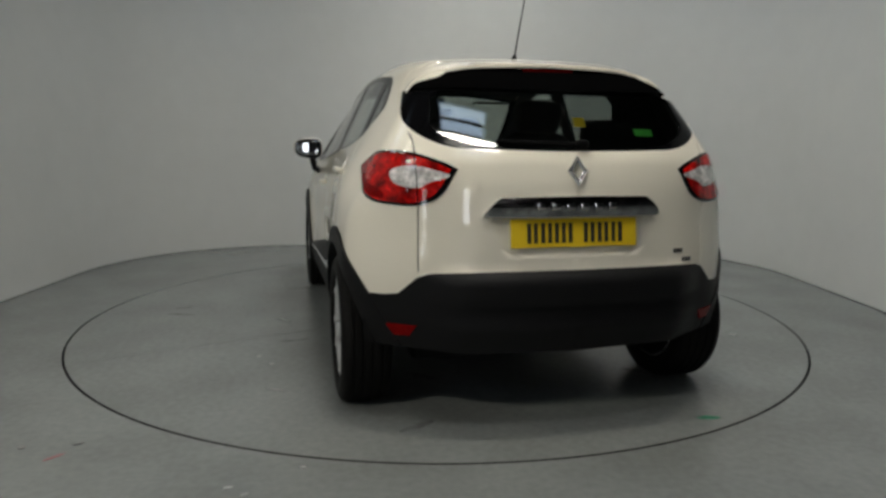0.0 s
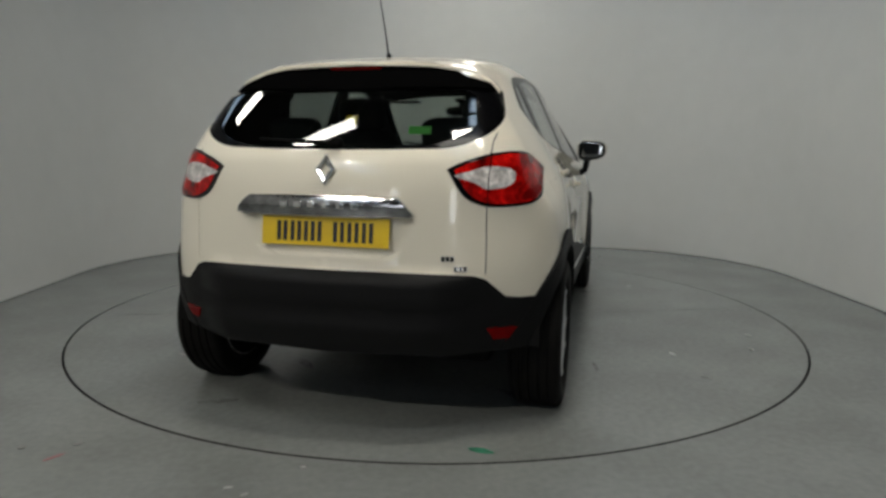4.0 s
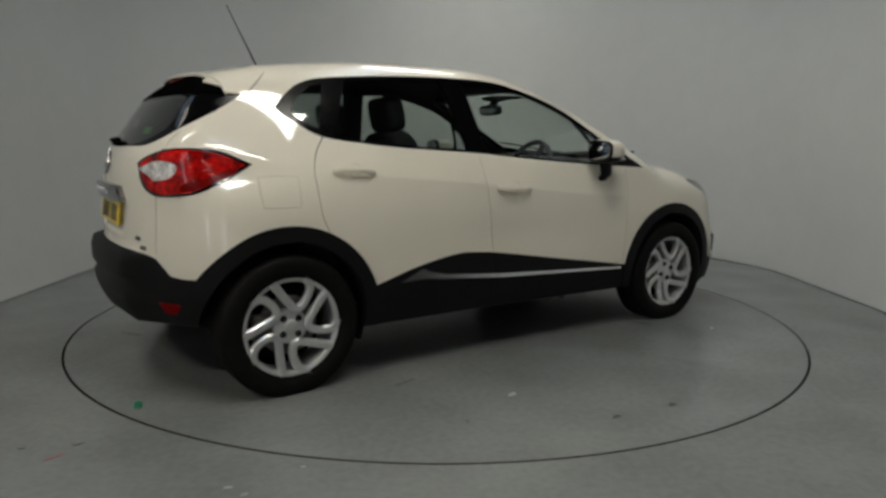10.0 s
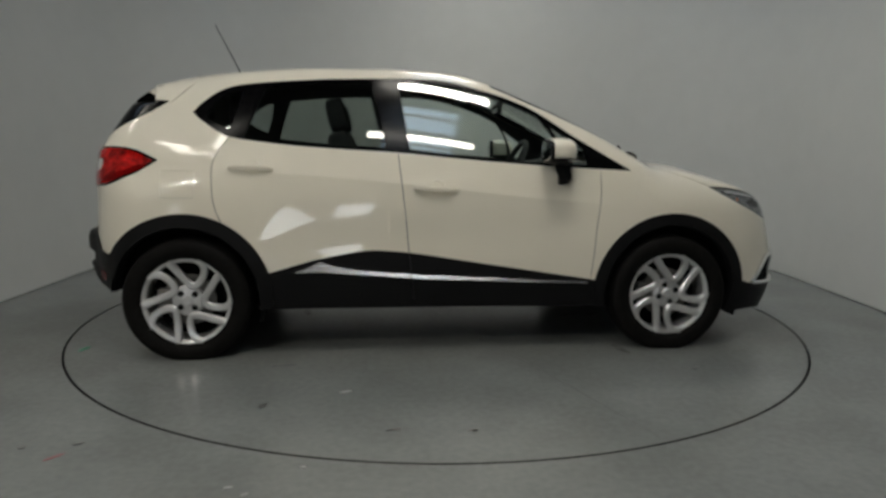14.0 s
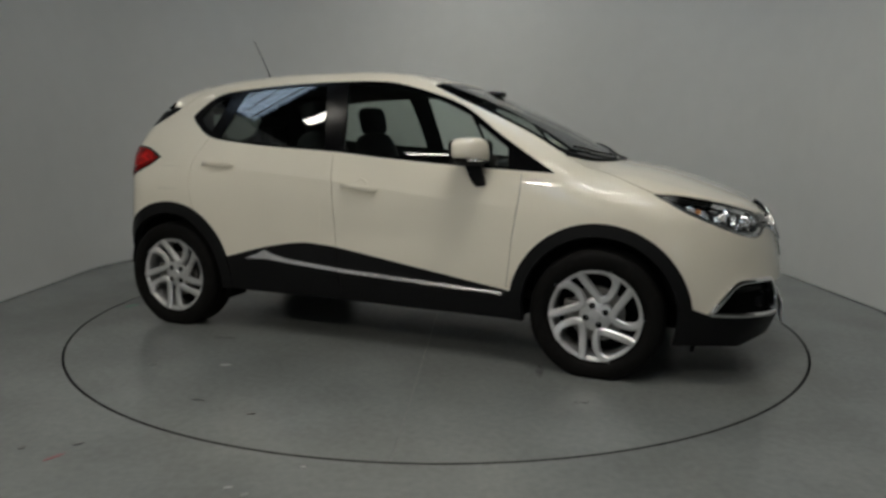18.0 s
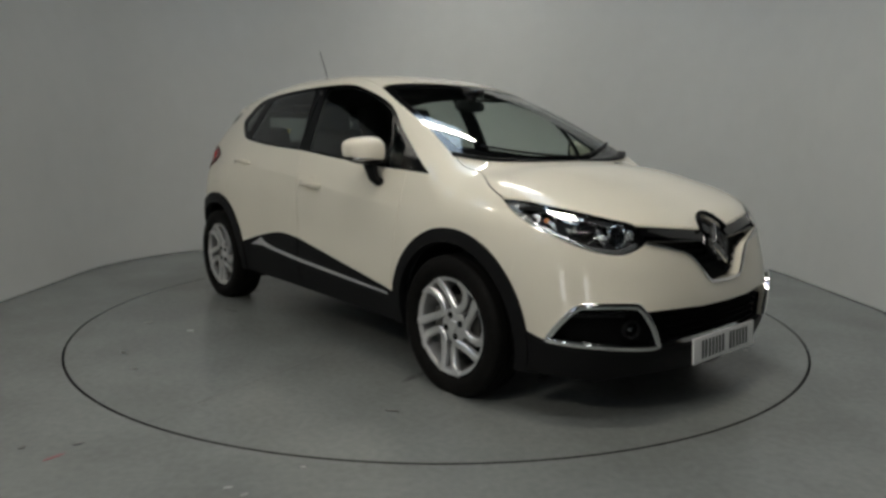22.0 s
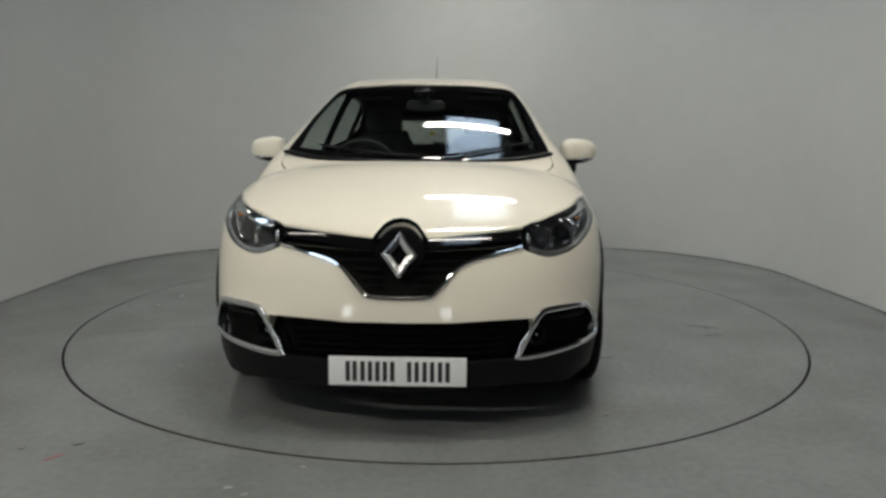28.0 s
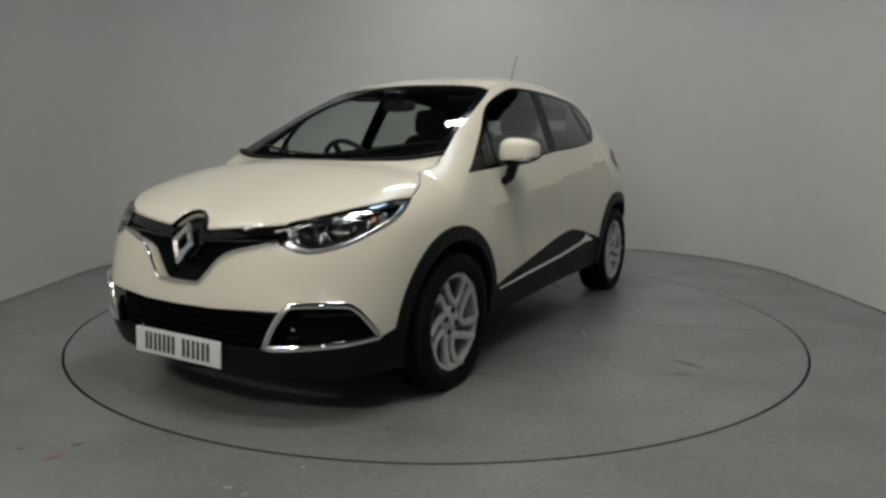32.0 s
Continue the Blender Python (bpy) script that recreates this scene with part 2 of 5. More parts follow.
NOSE_Z = spline([(0.1, 2.06), (0.2, 2.11), (0.32, 2.15), (0.45, 2.155), (0.6, 2.13), (0.72, 2.095), (0.84, 2.05), (1.0, 1.95), (1.2, 1.8)])
TAIL_Z = spline([(0.2, -1.80), (0.3, -1.88), (0.40, -1.935), (0.455, -1.95), (0.475, -1.928), (0.52, -1.928), (0.54, -1.956), (0.6, -1.957), (0.630, -1.947), (0.647, -1.903), (0.668, -1.897), (0.8, -1.893), (0.95, -1.888),
                 (1.06, -1.868), (1.12, -1.835), (1.25, -1.745), (1.33, -1.686), (1.4, -1.612), (1.5, -1.50), (1.6, -1.40)])


CREASE_X = spline([(-1.3, 1.0), (-0.6, 0.955), (0.0, 0.902), (0.45, 0.852), (0.95, 0.812)])      # the doors' shoulder line
TAIL_CORNER = spline([(0.2, -1.80), (0.35, -1.87), (0.5, -1.90), (0.66, -1.902), (0.8, -1.893)])      # the tail without the bumper's step


def smax(a, b, k):
    h = np.clip(0.5 + 0.5 * (a - b) / k, 0, 1)
    return b + (a - b) * h + k * h * (1 - h)


def skin(x, y, z):
    """Below nought inside the car's skin, above it outside."""
    s = np.abs(y)
    up = np.clip((z - 1.05) / 0.4, 0, 1.3)
    side = SIDE_Z(z) + SIDE_X(x) - np.where(x > -0.3, 0.040, 0.056) * up * np.clip(x + 0.3, -1.4, 1.6) ** 2
    haunch = np.exp(-((x + 1.35) / 0.42) ** 2 - ((z - 0.93) / 0.16) ** 2) * 0.02
    side = side + haunch - 0.013 * np.exp(-((x - 0.0) / 0.78) ** 2 - ((z - 0.63) / 0.11) ** 2)
    side = side - 0.035 * np.exp(-((x + 1.62) / 0.3) ** 2 - ((z - 1.0) / 0.1) ** 2)
    side = side + 0.028 * np.exp(-((z - 0.55) / 0.3) ** 2) * (np.exp(-((x + 1.3) / 0.5) ** 4) + np.exp(-((x - 1.3) / 0.5) ** 4))
    ridge = np.sqrt((z - CREASE_X(x)) ** 2 + 0.003 ** 2)
    ends = np.clip((0.97 - x) / 0.25, 0, 1) * np.clip((x + 1.25) / 0.5, 0, 1)
    side = side + 0.0065 * ends * np.exp(-ridge / 0.05)
    front = np.clip((x - 0.95) / 0.45, 0, 1)
    front = front * front * (3 - 2 * front)
    roof = ROOF_X(x) - (0.055 * (1 - front) + 0.058 * front) * (s / 0.7) ** 2.4
    roof = roof - 0.010 * front * np.exp(-(s / 0.34) ** 2) * np.clip((x - 1.2) / 0.5, 0, 1)
    ws = np.clip((x - 0.15) / 0.3, 0, 1)
    fade = np.clip((1.48 - x) / 0.42, 0, 1)
    ws = ws * ws * (3 - 2 * ws) * fade * fade * (3 - 2 * fade)
    roof = roof - 0.012 * ws * (s / 0.6) ** 2
    nose = NOSE_Z(z) - 0.035 * (s / 0.45) ** 2 - 0.21 * (s / 0.8) ** 4.5
    corner = np.clip((s - 0.42) / 0.2, 0, 1)
    corner = np.where(z < 0.8, corner * corner * (3 - 2 * corner), 0.0)
    tail = -TAIL_Z(z) * (1 - corner) - TAIL_CORNER(z) * corner - 0.04 * (s / 0.5) ** 2 - 0.12 * (s / 0.78) ** 4.5
    # the dished panel round the number plate
    into = np.minimum(np.minimum((z - 0.700) / 0.014, (0.862 - z) / 0.014), (0.335 - (0.855 - z) * 0.42 - s) / 0.014)
    dish = np.clip(into, 0, 1)
    tail = tail - 0.014 * dish * dish * (3 - 2 * dish)
    f = smax(s - side, z - roof, 0.10 + 0.05 * front)
    return smax(smax(f, x - nose, 0.09), -x - tail, 0.09)


def lift(base, way, far=1.6):
    """The points of the skin met from inside along way."""
    lo, hi = np.zeros(len(base)), np.full(len(base), far)
    for _ in range(27):
        mid = (lo + hi) / 2
        p = base + way * mid[:, None]
        inside = skin(p[:, 0], p[:, 1], p[:, 2]) < 0
        lo, hi = np.where(inside, mid, lo), np.where(inside, hi, mid)
    return base + way * lo[:, None]


def flank(x, y, z):
    """The car's side alone, as the side glass has it."""
    up = np.clip((z - 1.05) / 0.4, 0, 1.3)
    return np.abs(y) + 0.42 * (z - 1.1) + 0.155 * (z - 1.1) ** 2 + 0.004 * x ** 2 + np.where(x > -0.3, 0.040, 0.056) * up * np.clip(x + 0.3, -1.4, 1.6) ** 2


def screen(x, y, z):
    """The windscreen's curve alone."""
    return z - ROOF_X(x) + 0.055 * (np.abs(y) / 0.7) ** 2.4 + 0.012 * (np.abs(y) / 0.6) ** 2


def pane_curve(x, y, z):
    """The tail window's curve alone."""
    s = np.abs(y)
    return -x - 1.835 + 0.62 * (z - 1.12) + 0.12 * (z - 1.12) ** 2 + 0.04 * (s / 0.5) ** 2 + 0.05 * (s / 0.78) ** 4.5


def facing_up(x, y, z):
    """A bevelled strip's face, tipped up."""
    return np.abs(y) + 0.55 * z


def normals(p, surface=None):
    e = 2e-3
    surface = surface or skin
    g = [(surface(*(p + d).T) - surface(*(p - d).T)) for d in np.eye(3) * e]
    n = np.stack(g, -1)
    return n / np.linalg.norm(n, axis=1)[:, None]


XB, XA, ARC = 1.40, -1.25, 1.25      # where the girdle map turns the corners
UB, UA = ARC, ARC + XB - XA


def girdle(u, v):
    """The girdle map, from the nose's middle (u 0) round the car's right side to the tail's middle."""
    u, v = np.asarray(u, float), np.asarray(v, float)
    turn = np.where(u < UB, u / ARC * math.pi / 2, np.where(u < UA, math.pi / 2, math.pi / 2 + (u - UA) / ARC * math.pi / 2))
    x = np.where(u < UB, XB, np.where(u < UA, XB - (u - UB), XA))
    base = np.stack([x, 0 * x, v], -1)
    way = np.stack([np.cos(turn), -np.sin(turn), 0 * x], -1)
    return lift(base, way)


def girdle_uv(p):
    """The place on the girdle map of points of the skin (on the car's right side)."""
    x, s, z = p[:, 0], np.abs(p[:, 1]), p[:, 2]
    front = np.arctan2(s, x - XB) / (math.pi / 2) * ARC
    rear = UA + (np.arctan2(s, x - XA) - math.pi / 2) / (math.pi / 2) * ARC
    u = np.where(x > XB, front, np.where(x < XA, rear, UB + XB - x))
    return np.stack([u, z], -1)


def from_side(points):
    a = np.array(points, float)
    return girdle_uv(lift(np.stack([a[:, 0], 0 * a[:, 0], a[:, 1]], -1), np.tile((0.0, -1, 0), (len(a), 1))))


def from_front(points):
    a = np.array(points, float)
    return girdle_uv(lift(np.stack([0 * a[:, 0], -np.abs(a[:, 0]), a[:, 1]], -1), np.tile((1.0, 0, 0), (len(a), 1)), 2.4))


def from_rear(points):
    a = np.array(points, float)
    return girdle_uv(lift(np.stack([0 * a[:, 0], -np.abs(a[:, 0]), a[:, 1]], -1), np.tile((-1.0, 0, 0), (len(a), 1)), 2.4))


# ---- the photo bay: floor, wall, hall round it ----
RING = 2.2332


def flat_ring(name, r0, r1, z, mat, label, steps=160):
    bm = bmesh.new()
    radii = [r0 + (r1 - r0) * k for k in (0, 0.02, 0.06, 0.12, 0.25, 0.5, 1.0)]
    return tagged(part(name, lathe([(r, z) for r in radii] + [(r1, z - 0.1), (r0, z - 0.1), (r0, z)], steps, "z", bm), mat, None), label, "floor", kind="structure")


flat_ring("floor", RING + 0.0055, 21.0, 0.0, FLOOR, "grey painted concrete floor with scuffs and tape marks")
tagged(part("turntable_pit", lathe([(RING + 0.0055, -0.101), (RING + 0.0055, -0.12), (0.001, -0.12)], 96, "z"), GAP, None), "dark pit below the turntable", "pit", kind="structure")

wall_line = [(-3.07, -5.6), (-3.07, -3.0), (-3.07, 0.0)]
for k in range(33):
    a = math.pi - math.pi / 2 * k / 32
    wall_line.append((-1.43 + 1.65 * math.cos(a), 1.32 + 1.65 * math.sin(a)))
for k in range(33):
    a = math.pi / 2 - math.pi / 2 * k / 32
    wall_line.append((1.43 + 1.65 * math.cos(a), 1.32 + 1.65 * math.sin(a)))
wall_line += [(3.08, 0.0), (3.08, -0.8), (3.08, -1.6)]
WALL_TOP = 2.85
bm = bmesh.new()
rows_in, rows_out = [], []
for i, (x, y) in enumerate(wall_line):
    a, b = wall_line[max(0, i - 1)], wall_line[min(len(wall_line) - 1, i + 1)]
    n = Vector((b[1] - a[1], a[0] - b[0])).normalized()
    rows_in.append([bm.verts.new((x, y, z)) for z in (0.006, 0.5, 1.3, 2.1, WALL_TOP)])
    rows_out.append([bm.verts.new((x - n.x * 0.12, y - n.y * 0.12, z)) for z in (0.006, WALL_TOP)])
for i in range(len(wall_line) - 1):
    for k in range(4):
        bm.faces.new((rows_in[i][k], rows_in[i + 1][k], rows_in[i + 1][k + 1], rows_in[i][k + 1]))
    bm.faces.new((rows_in[i][4], rows_in[i + 1][4], rows_out[i + 1][1], rows_out[i][1]))
    bm.faces.new((rows_out[i][1], rows_out[i + 1][1], rows_out[i + 1][0], rows_out[i][0]))
    bm.faces.new((rows_in[i + 1][0], rows_in[i][0], rows_out[i][0], rows_out[i + 1][0]))
for i in (0, -1):
    bm.faces.new((*rows_in[i], rows_out[i][1], rows_out[i][0]))
tagged(part("wall_curved", bm, WALL, None, flat_over=50), "curved white painted backdrop wall", "wall", kind="structure")

for name, ext in (("wall_north", (-14, 9, 8.9, 9.1)), ("wall_south", (-14, 9, -14.1, -13.9)), ("wall_east", (8.9, 9.1, -13.9, 8.9)), ("wall_west", (-14.1, -13.9, -13.9, 8.9))):
    tagged(part(name, box(*ext, 0.0, ROOF_Z), HALL, None), "dull grey clad wall of the hall", "wall", kind="structure")

tagged(part("hall_floor", box(-13.9, 8.9, -13.9, -5.7, 0.0, 0.006), SLAB, None), "dark concrete floor of the hall", "floor", kind="structure")
for k, (wx, wide, z0, z1) in enumerate(((0.9, 0.7, 0.06, 2.2), (-4.7, 0.7, 0.06, 2.3), (-12.2, 1.2, 0.06, 2.4), (-8.0, 0.5, 1.8, 2.6))):
    win = thing("window_%d" % (k + 1), (wx, -13.88, z0), "narrow daylight window in the hall wall", "window", kind="structure")
    part("pane", box(-wide / 2, wide / 2, -0.01, 0.0, 0.0, z1 - z0), DAYPANE, win)
    for a, b, c, d in ((-wide / 2 - 0.05, wide / 2 + 0.05, -0.06, 0.0), (-wide / 2 - 0.05, wide / 2 + 0.05, z1 - z0, z1 - z0 + 0.05), (-wide / 2 - 0.05, -wide / 2, 0.0, z1 - z0), (wide / 2, wide / 2 + 0.05, 0.0, z1 - z0)):
        part("frame", box(a, b, -0.02, 0.03, c, d), STEEL, win)
    for u in (0.3, 0.62):
        part("glazing_bar", box(-wide / 2, wide / 2, 0.001, 0.03, u * (z1 - z0) - 0.035, u * (z1 - z0) + 0.035), STEEL, win)

# the roof, with an opening at every roof light
xs = sorted({-14.0, 9.0, *(round(sx + d, 3) for sx, _, w, _ in SKYLIGHTS for d in (-w / 2, w / 2))})
ys = sorted({-14.0, 9.0, *(round(sy + d, 3) for _, sy, _, l in SKYLIGHTS for d in (-l / 2, l / 2))})
bm = bmesh.new()
for x0, x1 in zip(xs, xs[1:]):
    for y0, y1 in zip(ys, ys[1:]):
        if not any(abs((x0 + x1) / 2 - sx) < w / 2 and abs((y0 + y1) / 2 - sy) < l / 2 for sx, sy, w, l in SKYLIGHTS):
            add_box(bm, x0, x1, y0, y1, ROOF_Z, ROOF_Z + 0.02)
tagged(part("ceiling", bm, HALL, None, smooth=False), "dull grey sheet roof of the hall", "ceiling", kind="structure")

for sx, sy, wide, deep in SKYLIGHTS:
    light = thing("roof_light", (sx, sy, ROOF_Z + 0.06), "pale blue daylight roof light with thin glazing bars", "skylight", "roof lights", "structure")
    part("pane", box(-wide / 2 - 0.02, wide / 2 + 0.02, -deep / 2 - 0.02, deep / 2 + 0.02, 0.01, 0.02), SKYPANE, light)
    for gy in (-0.33, 0.0, 0.33):
        part("glazing_bar", box(-wide / 2, wide / 2, gy * deep - 0.02, gy * deep + 0.02, -0.10, -0.06), STEEL, light)
for sx, sy, watts in STRIPS + [(-5.4, -11.6, 0), (-2.2, -12.4, 0), (3.0, -12.0, 0), (-9.4, -9.6, 0), (-8.6, -6.5, 0), (-8.6, -12.6, 0)]:
    strip_light = thing("strip_light", (sx, sy, STRIP_Z), "white fluorescent strip light hung below the roof", "strip light", "strip lights")
    half = strip_length(sx) / 2
    part("body", box(-half - 0.045, half + 0.045, -0.085, 0.085, 0.012, 0.07, 0.008), WHITE, strip_light)
    part("tube", box(-half - 0.005, half + 0.005, -0.075, 0.075, 0.003, 0.011), TUBE, strip_light, "glowing tube")
    for hx in (-0.8 * half, 0.8 * half):
        part("hanger", box(hx - 0.006, hx + 0.006, -0.006, 0.006, 0.07, ROOF_Z - STRIP_Z + 0.001), STEEL, strip_light)


def blot(x, y, z, rx, ry, turn, seed, mat, name, parent, label=""):
    """A flat mark with an uneven edge."""
    bm = bmesh.new()
    ring = []
    for k in range(18):
        a = 2 * math.pi * k / 18
        r = 1 + 0.3 * noise.noise((math.cos(a) * 1.3 + seed, math.sin(a) * 1.3, seed * 2.1))
        v = Matrix.Rotation(radians(turn), 2) @ Vector((rx * r * math.cos(a), ry * r * math.sin(a)))
        ring.append((x + v.x, y + v.y))
    low, high = [[bm.verts.new((px, py, h)) for px, py in ring] for h in (z, z + 0.0012)]
    bm.faces.new(high)
    for k in range(18):
        bm.faces.new((low[k], low[(k + 1) % 18], high[(k + 1) % 18], high[k]))
    return part(name, bm, mat, parent, label, smooth=False)


for x, y, rx, ry, turn, seed, mat, name, label in (
        (-1.383, -2.192, 0.036, 0.007, 52, 1, REDTAPE, "red_tape", "faded red scrap of tape on the floor"),
        (-0.69, -2.41, 0.016, 0.010, 10, 2, PALE, "pale_mark", "pale paint fleck on the floor"),
        (-0.624, -2.456, 0.014, 0.009, 40, 3, PALE, "pale_mark", "pale paint fleck on the floor"),
        (-0.471, -2.262, 0.010, 0.008, 0, 4, PALE, "pale_mark", "pale paint fleck on the floor"),
        (-1.546, -2.116, 0.014, 0.012, 0, 5, SPOT, "dark_mark", "dark smudge on the floor"),
        (-1.353, -2.085, 0.018, 0.010, 30, 6, SPOT, "dark_mark", "dark smudge on the floor")):
    tagged(blot(x, y, 0.0004, rx, ry, turn, seed, mat, name, None), label, "floor mark")

turntable = thing("turntable", (0, 0, 0), "round grey painted turntable set flush in the floor", "turntable")
part("disc", lathe([(0.001, 0.0), (0.4, 0.0), (1.0, 0.0), (1.7, 0.0), (RING - 0.008, 0.0), (RING - 0.008, -0.1), (0.001, -0.1)], 192, "z"), DISC, turntable, flat_over=25)
part("disc_edge", lathe([(RING - 0.0079, -0.0005), (RING - 0.003, -0.002), (RING - 0.003, -0.1), (RING - 0.0079, -0.1), (RING - 0.0079, -0.0005)], 192, "z"), GAP, turntable, "dark rubber edge", flat_over=25)
for x, y, rx, ry, turn, seed, mat, name in (
        (-2.017, -0.69, 0.045, 0.020, 80, 7, GREEN, "green_tape"), (-0.048, -1.947, 0.022, 0.014, 20, 8, SPOT, "dark_mark"),
        (-0.90, 1.094, 0.016, 0.012, 0, 9, SPOT, "dark_mark"), (-1.29, 1.07, 0.05, 0.010, 60, 10, SPOT, "dark_mark"), (-0.75, 1.161, 0.018, 0.012, 0, 11, SPOT, "dark_mark"),
        (1.215, -1.266, 0.030, 0.010, 35, 12, SPOT, "dark_mark"), (1.747, 0.786, 0.016, 0.012, 0, 13, SPOT, "dark_mark"), (-0.36, -1.91, 0.03, 0.012, 10, 14, SPOT, "dark_mark"),
        (-0.57, -1.475, 0.028, 0.014, 25, 15, PALE, "pale_mark"), (-0.92, -1.61, 0.03, 0.012, 70, 16, SPOT, "dark_mark"), (0.0, 1.02, 0.07, 0.012, 30, 17, SPOT, "dark_mark")):
    blot(x, y, 0.0004, rx, ry, turn, seed, mat, name, turntable, "scrap of green tape" if mat == GREEN else "scuff on the paint")


seam = box(-2.22, 2.22, -0.0012, 0.0012, 0.0003, 0.0012)
bmesh.ops.transform(seam, matrix=Matrix.Rotation(radians(-72), 4, "Z"), verts=seam.verts)
part("joint", seam, SPOT, turntable, "dark joint across the disc")
dice = random.Random(7)
for k in range(14):
    a, r = dice.uniform(0, 2 * math.pi), 2.05 * math.sqrt(dice.uniform(0.15, 1.0))
    blot(r * math.cos(a), r * math.sin(a), 0.0002, dice.uniform(0.03, 0.10), dice.uniform(0.008, 0.03), dice.uniform(0, 180), 20 + k, SCUFF, "scuff", turntable)
# ---- the car ----
car = thing("car", (0, 0, 0), "ivory compact crossover car with black lower cladding, parked on the turntable", "car")
UT = UA + ARC


def on_skin(points):
    """Girdle places of points (x, distance from the middle plane, z)."""
    a = np.array(points, float)
    return girdle_uv(np.stack([a[:, 0], -a[:, 1], a[:, 2]], -1))


def from_top(points):
    a = np.array(points, float)
    return girdle_uv(lift(np.stack([a[:, 0], -a[:, 1], 0 * a[:, 0] + 0.6], -1), np.tile((0.0, 0, 1), (len(a), 1))))


def circle_side(cx, r, start, end, n):
    return [(cx + r * math.cos(radians(start + (end - start) * k / n)), 0.323 + r * math.sin(radians(start + (end - start) * k / n))) for k in range(n + 1)]


def strip(uv, width=0.0045):
    """A thin closed strip along a line of the girdle map."""
    uv = np.array(uv)
    d = np.gradient(uv, axis=0)
    d /= np.linalg.norm(d, axis=1)[:, None]
    n = np.stack([-d[:, 1], d[:, 0]], -1) * width / 2
    return np.vstack([uv + n, (uv - n)[::-1]])


def line(uv, steps=6):
    return smooth_line(uv, steps, closed=False)


# the girdle's upper edge: bonnet's lip, lamp top, bonnet seam, pillar, roof rail, tail
nose_edge = line(from_front([(0.0, 0.827), (0.03, 0.823), (0.056, 0.808), (0.078, 0.787), (0.105, 0.778), (0.28, 0.795), (0.47, 0.812)]), 5)
lamp_edge = line(on_skin([(1.979, 0.469, 0.812), (1.916, 0.534, 0.836), (1.80, 0.61, 0.868), (1.65, 0.69, 0.898), (1.523, 0.752, 0.906)]), 4)
seam_edge = line(np.vstack([on_skin([(1.523, 0.752, 0.906)]), from_top([(1.36, 0.705), (1.2, 0.678), (1.12, 0.673), (1.07, 0.672)])]), 5)
pillar_edge = line(from_top([(1.07, 0.672), (0.9, 0.640), (0.7, 0.612), (0.5, 0.578), (0.33, 0.540)]), 6)
rail_edge = line(from_top([(0.33, 0.540), (0.2, 0.526), (0.0, 0.512), (-0.5, 0.49), (-1.0, 0.47), (-1.27, 0.44), (-1.36, 0.41), (-1.44, 0.30), (-1.46, 0.15), (-1.46, 0.0)]), 6)
nose_edge[0, 0], rail_edge[-1, 0] = 0.0, UT
upper = np.vstack([nose_edge[:-1], lamp_edge[:-1], seam_edge[:-1], pillar_edge[:-1], rail_edge])
lower = np.array([(UT, 0.335), (UT - 0.5, 0.335), (4.42, 0.345), (4.14, 0.36), (4.0, 0.30), (3.8, 0.27), (3.6, 0.262), (1.75, 0.25), (1.15, 0.20), (0.7, 0.185), (0.0, 0.18)])
outline = np.vstack([upper, lower])

REG = {}
# wheel openings
for key, cx in (("hole_front", 1.303), ("hole_rear", -1.303)):
    REG[key] = from_side(circle_side(cx, 0.374, -25, 205, 46) + [(cx - 0.33, 0.12), (cx + 0.33, 0.12)])
# seams between panels
REG["gap_a"] = strip(line(from_side([(0.90, 0.985), (0.897, 0.85), (0.874, 0.68), (0.86, 0.52), (0.848, 0.41)])))
REG["gap_b"] = strip(line(from_side([(-0.2, 1.075), (-0.18, 0.9), (-0.162, 0.728), (-0.147, 0.56)])))
REG["gap_c"] = strip(line(from_side([(-1.075, 1.158), (-1.125, 1.09), (-1.155, 1.01), (-1.153, 0.9), (-1.141, 0.803), (-1.108, 0.72)])))
REG["gap_d"] = strip(line(from_rear([(0.603, 0.912), (0.604, 0.78), (0.604, 0.648)])))
REG["gap_e"] = strip(line(on_skin([(-1.753, 0.609, 1.093), (-1.72, 0.61, 1.14), (-1.68, 0.615, 1.175)])))
REG["gap_g"] = strip(line(on_skin([(-1.394, 0.592, 1.332), (-1.33, 0.55, 1.395), (-1.27, 0.50, 1.455)])))
fuel = smooth_line(from_side([(-1.40, 0.982), (-1.255, 0.982), (-1.24, 0.965), (-1.24, 0.865), (-1.257, 0.848), (-1.39, 0.848), (-1.41, 0.865), (-1.416, 0.965)]), 3)
fc = fuel.mean(0)
REG["fuel_flap"] = fc + (fuel - fc) * 0.982
REG["fuel_gap"] = fuel
# side windows
dlo = from_side([(-1.275, 1.285), (-1.21, 1.352), (-1.12, 1.41), (-0.972, 1.443), (-0.534, 1.473), (-0.036, 1.478), (0.216, 1.438), (0.518, 1.336), (0.761, 1.179),
                 (1.072, 0.990), (0.621, 1.013), (0.138, 1.049), (-0.199, 1.080), (-0.613, 1.104), (-0.895, 1.130), (-1.087, 1.160), (-1.209, 1.229)])
REG["quarter_glass"] = smooth_line(from_side([(-1.205, 1.268), (-1.15, 1.345), (-1.075, 1.395), (-1.02, 1.405), (-1.045, 1.3), (-1.083, 1.195), (-1.15, 1.225)]), 4, corners=(0, 3, 5))
REG["rear_door_glass"] = smooth_line(from_side([(-1.005, 1.155), (-0.955, 1.29), (-0.90, 1.425), (-0.6, 1.452), (-0.34, 1.458), (-0.29, 1.25), (-0.265, 1.098), (-0.6, 1.117), (-0.85, 1.138)]), 4, corners=(0, 2, 4, 6))
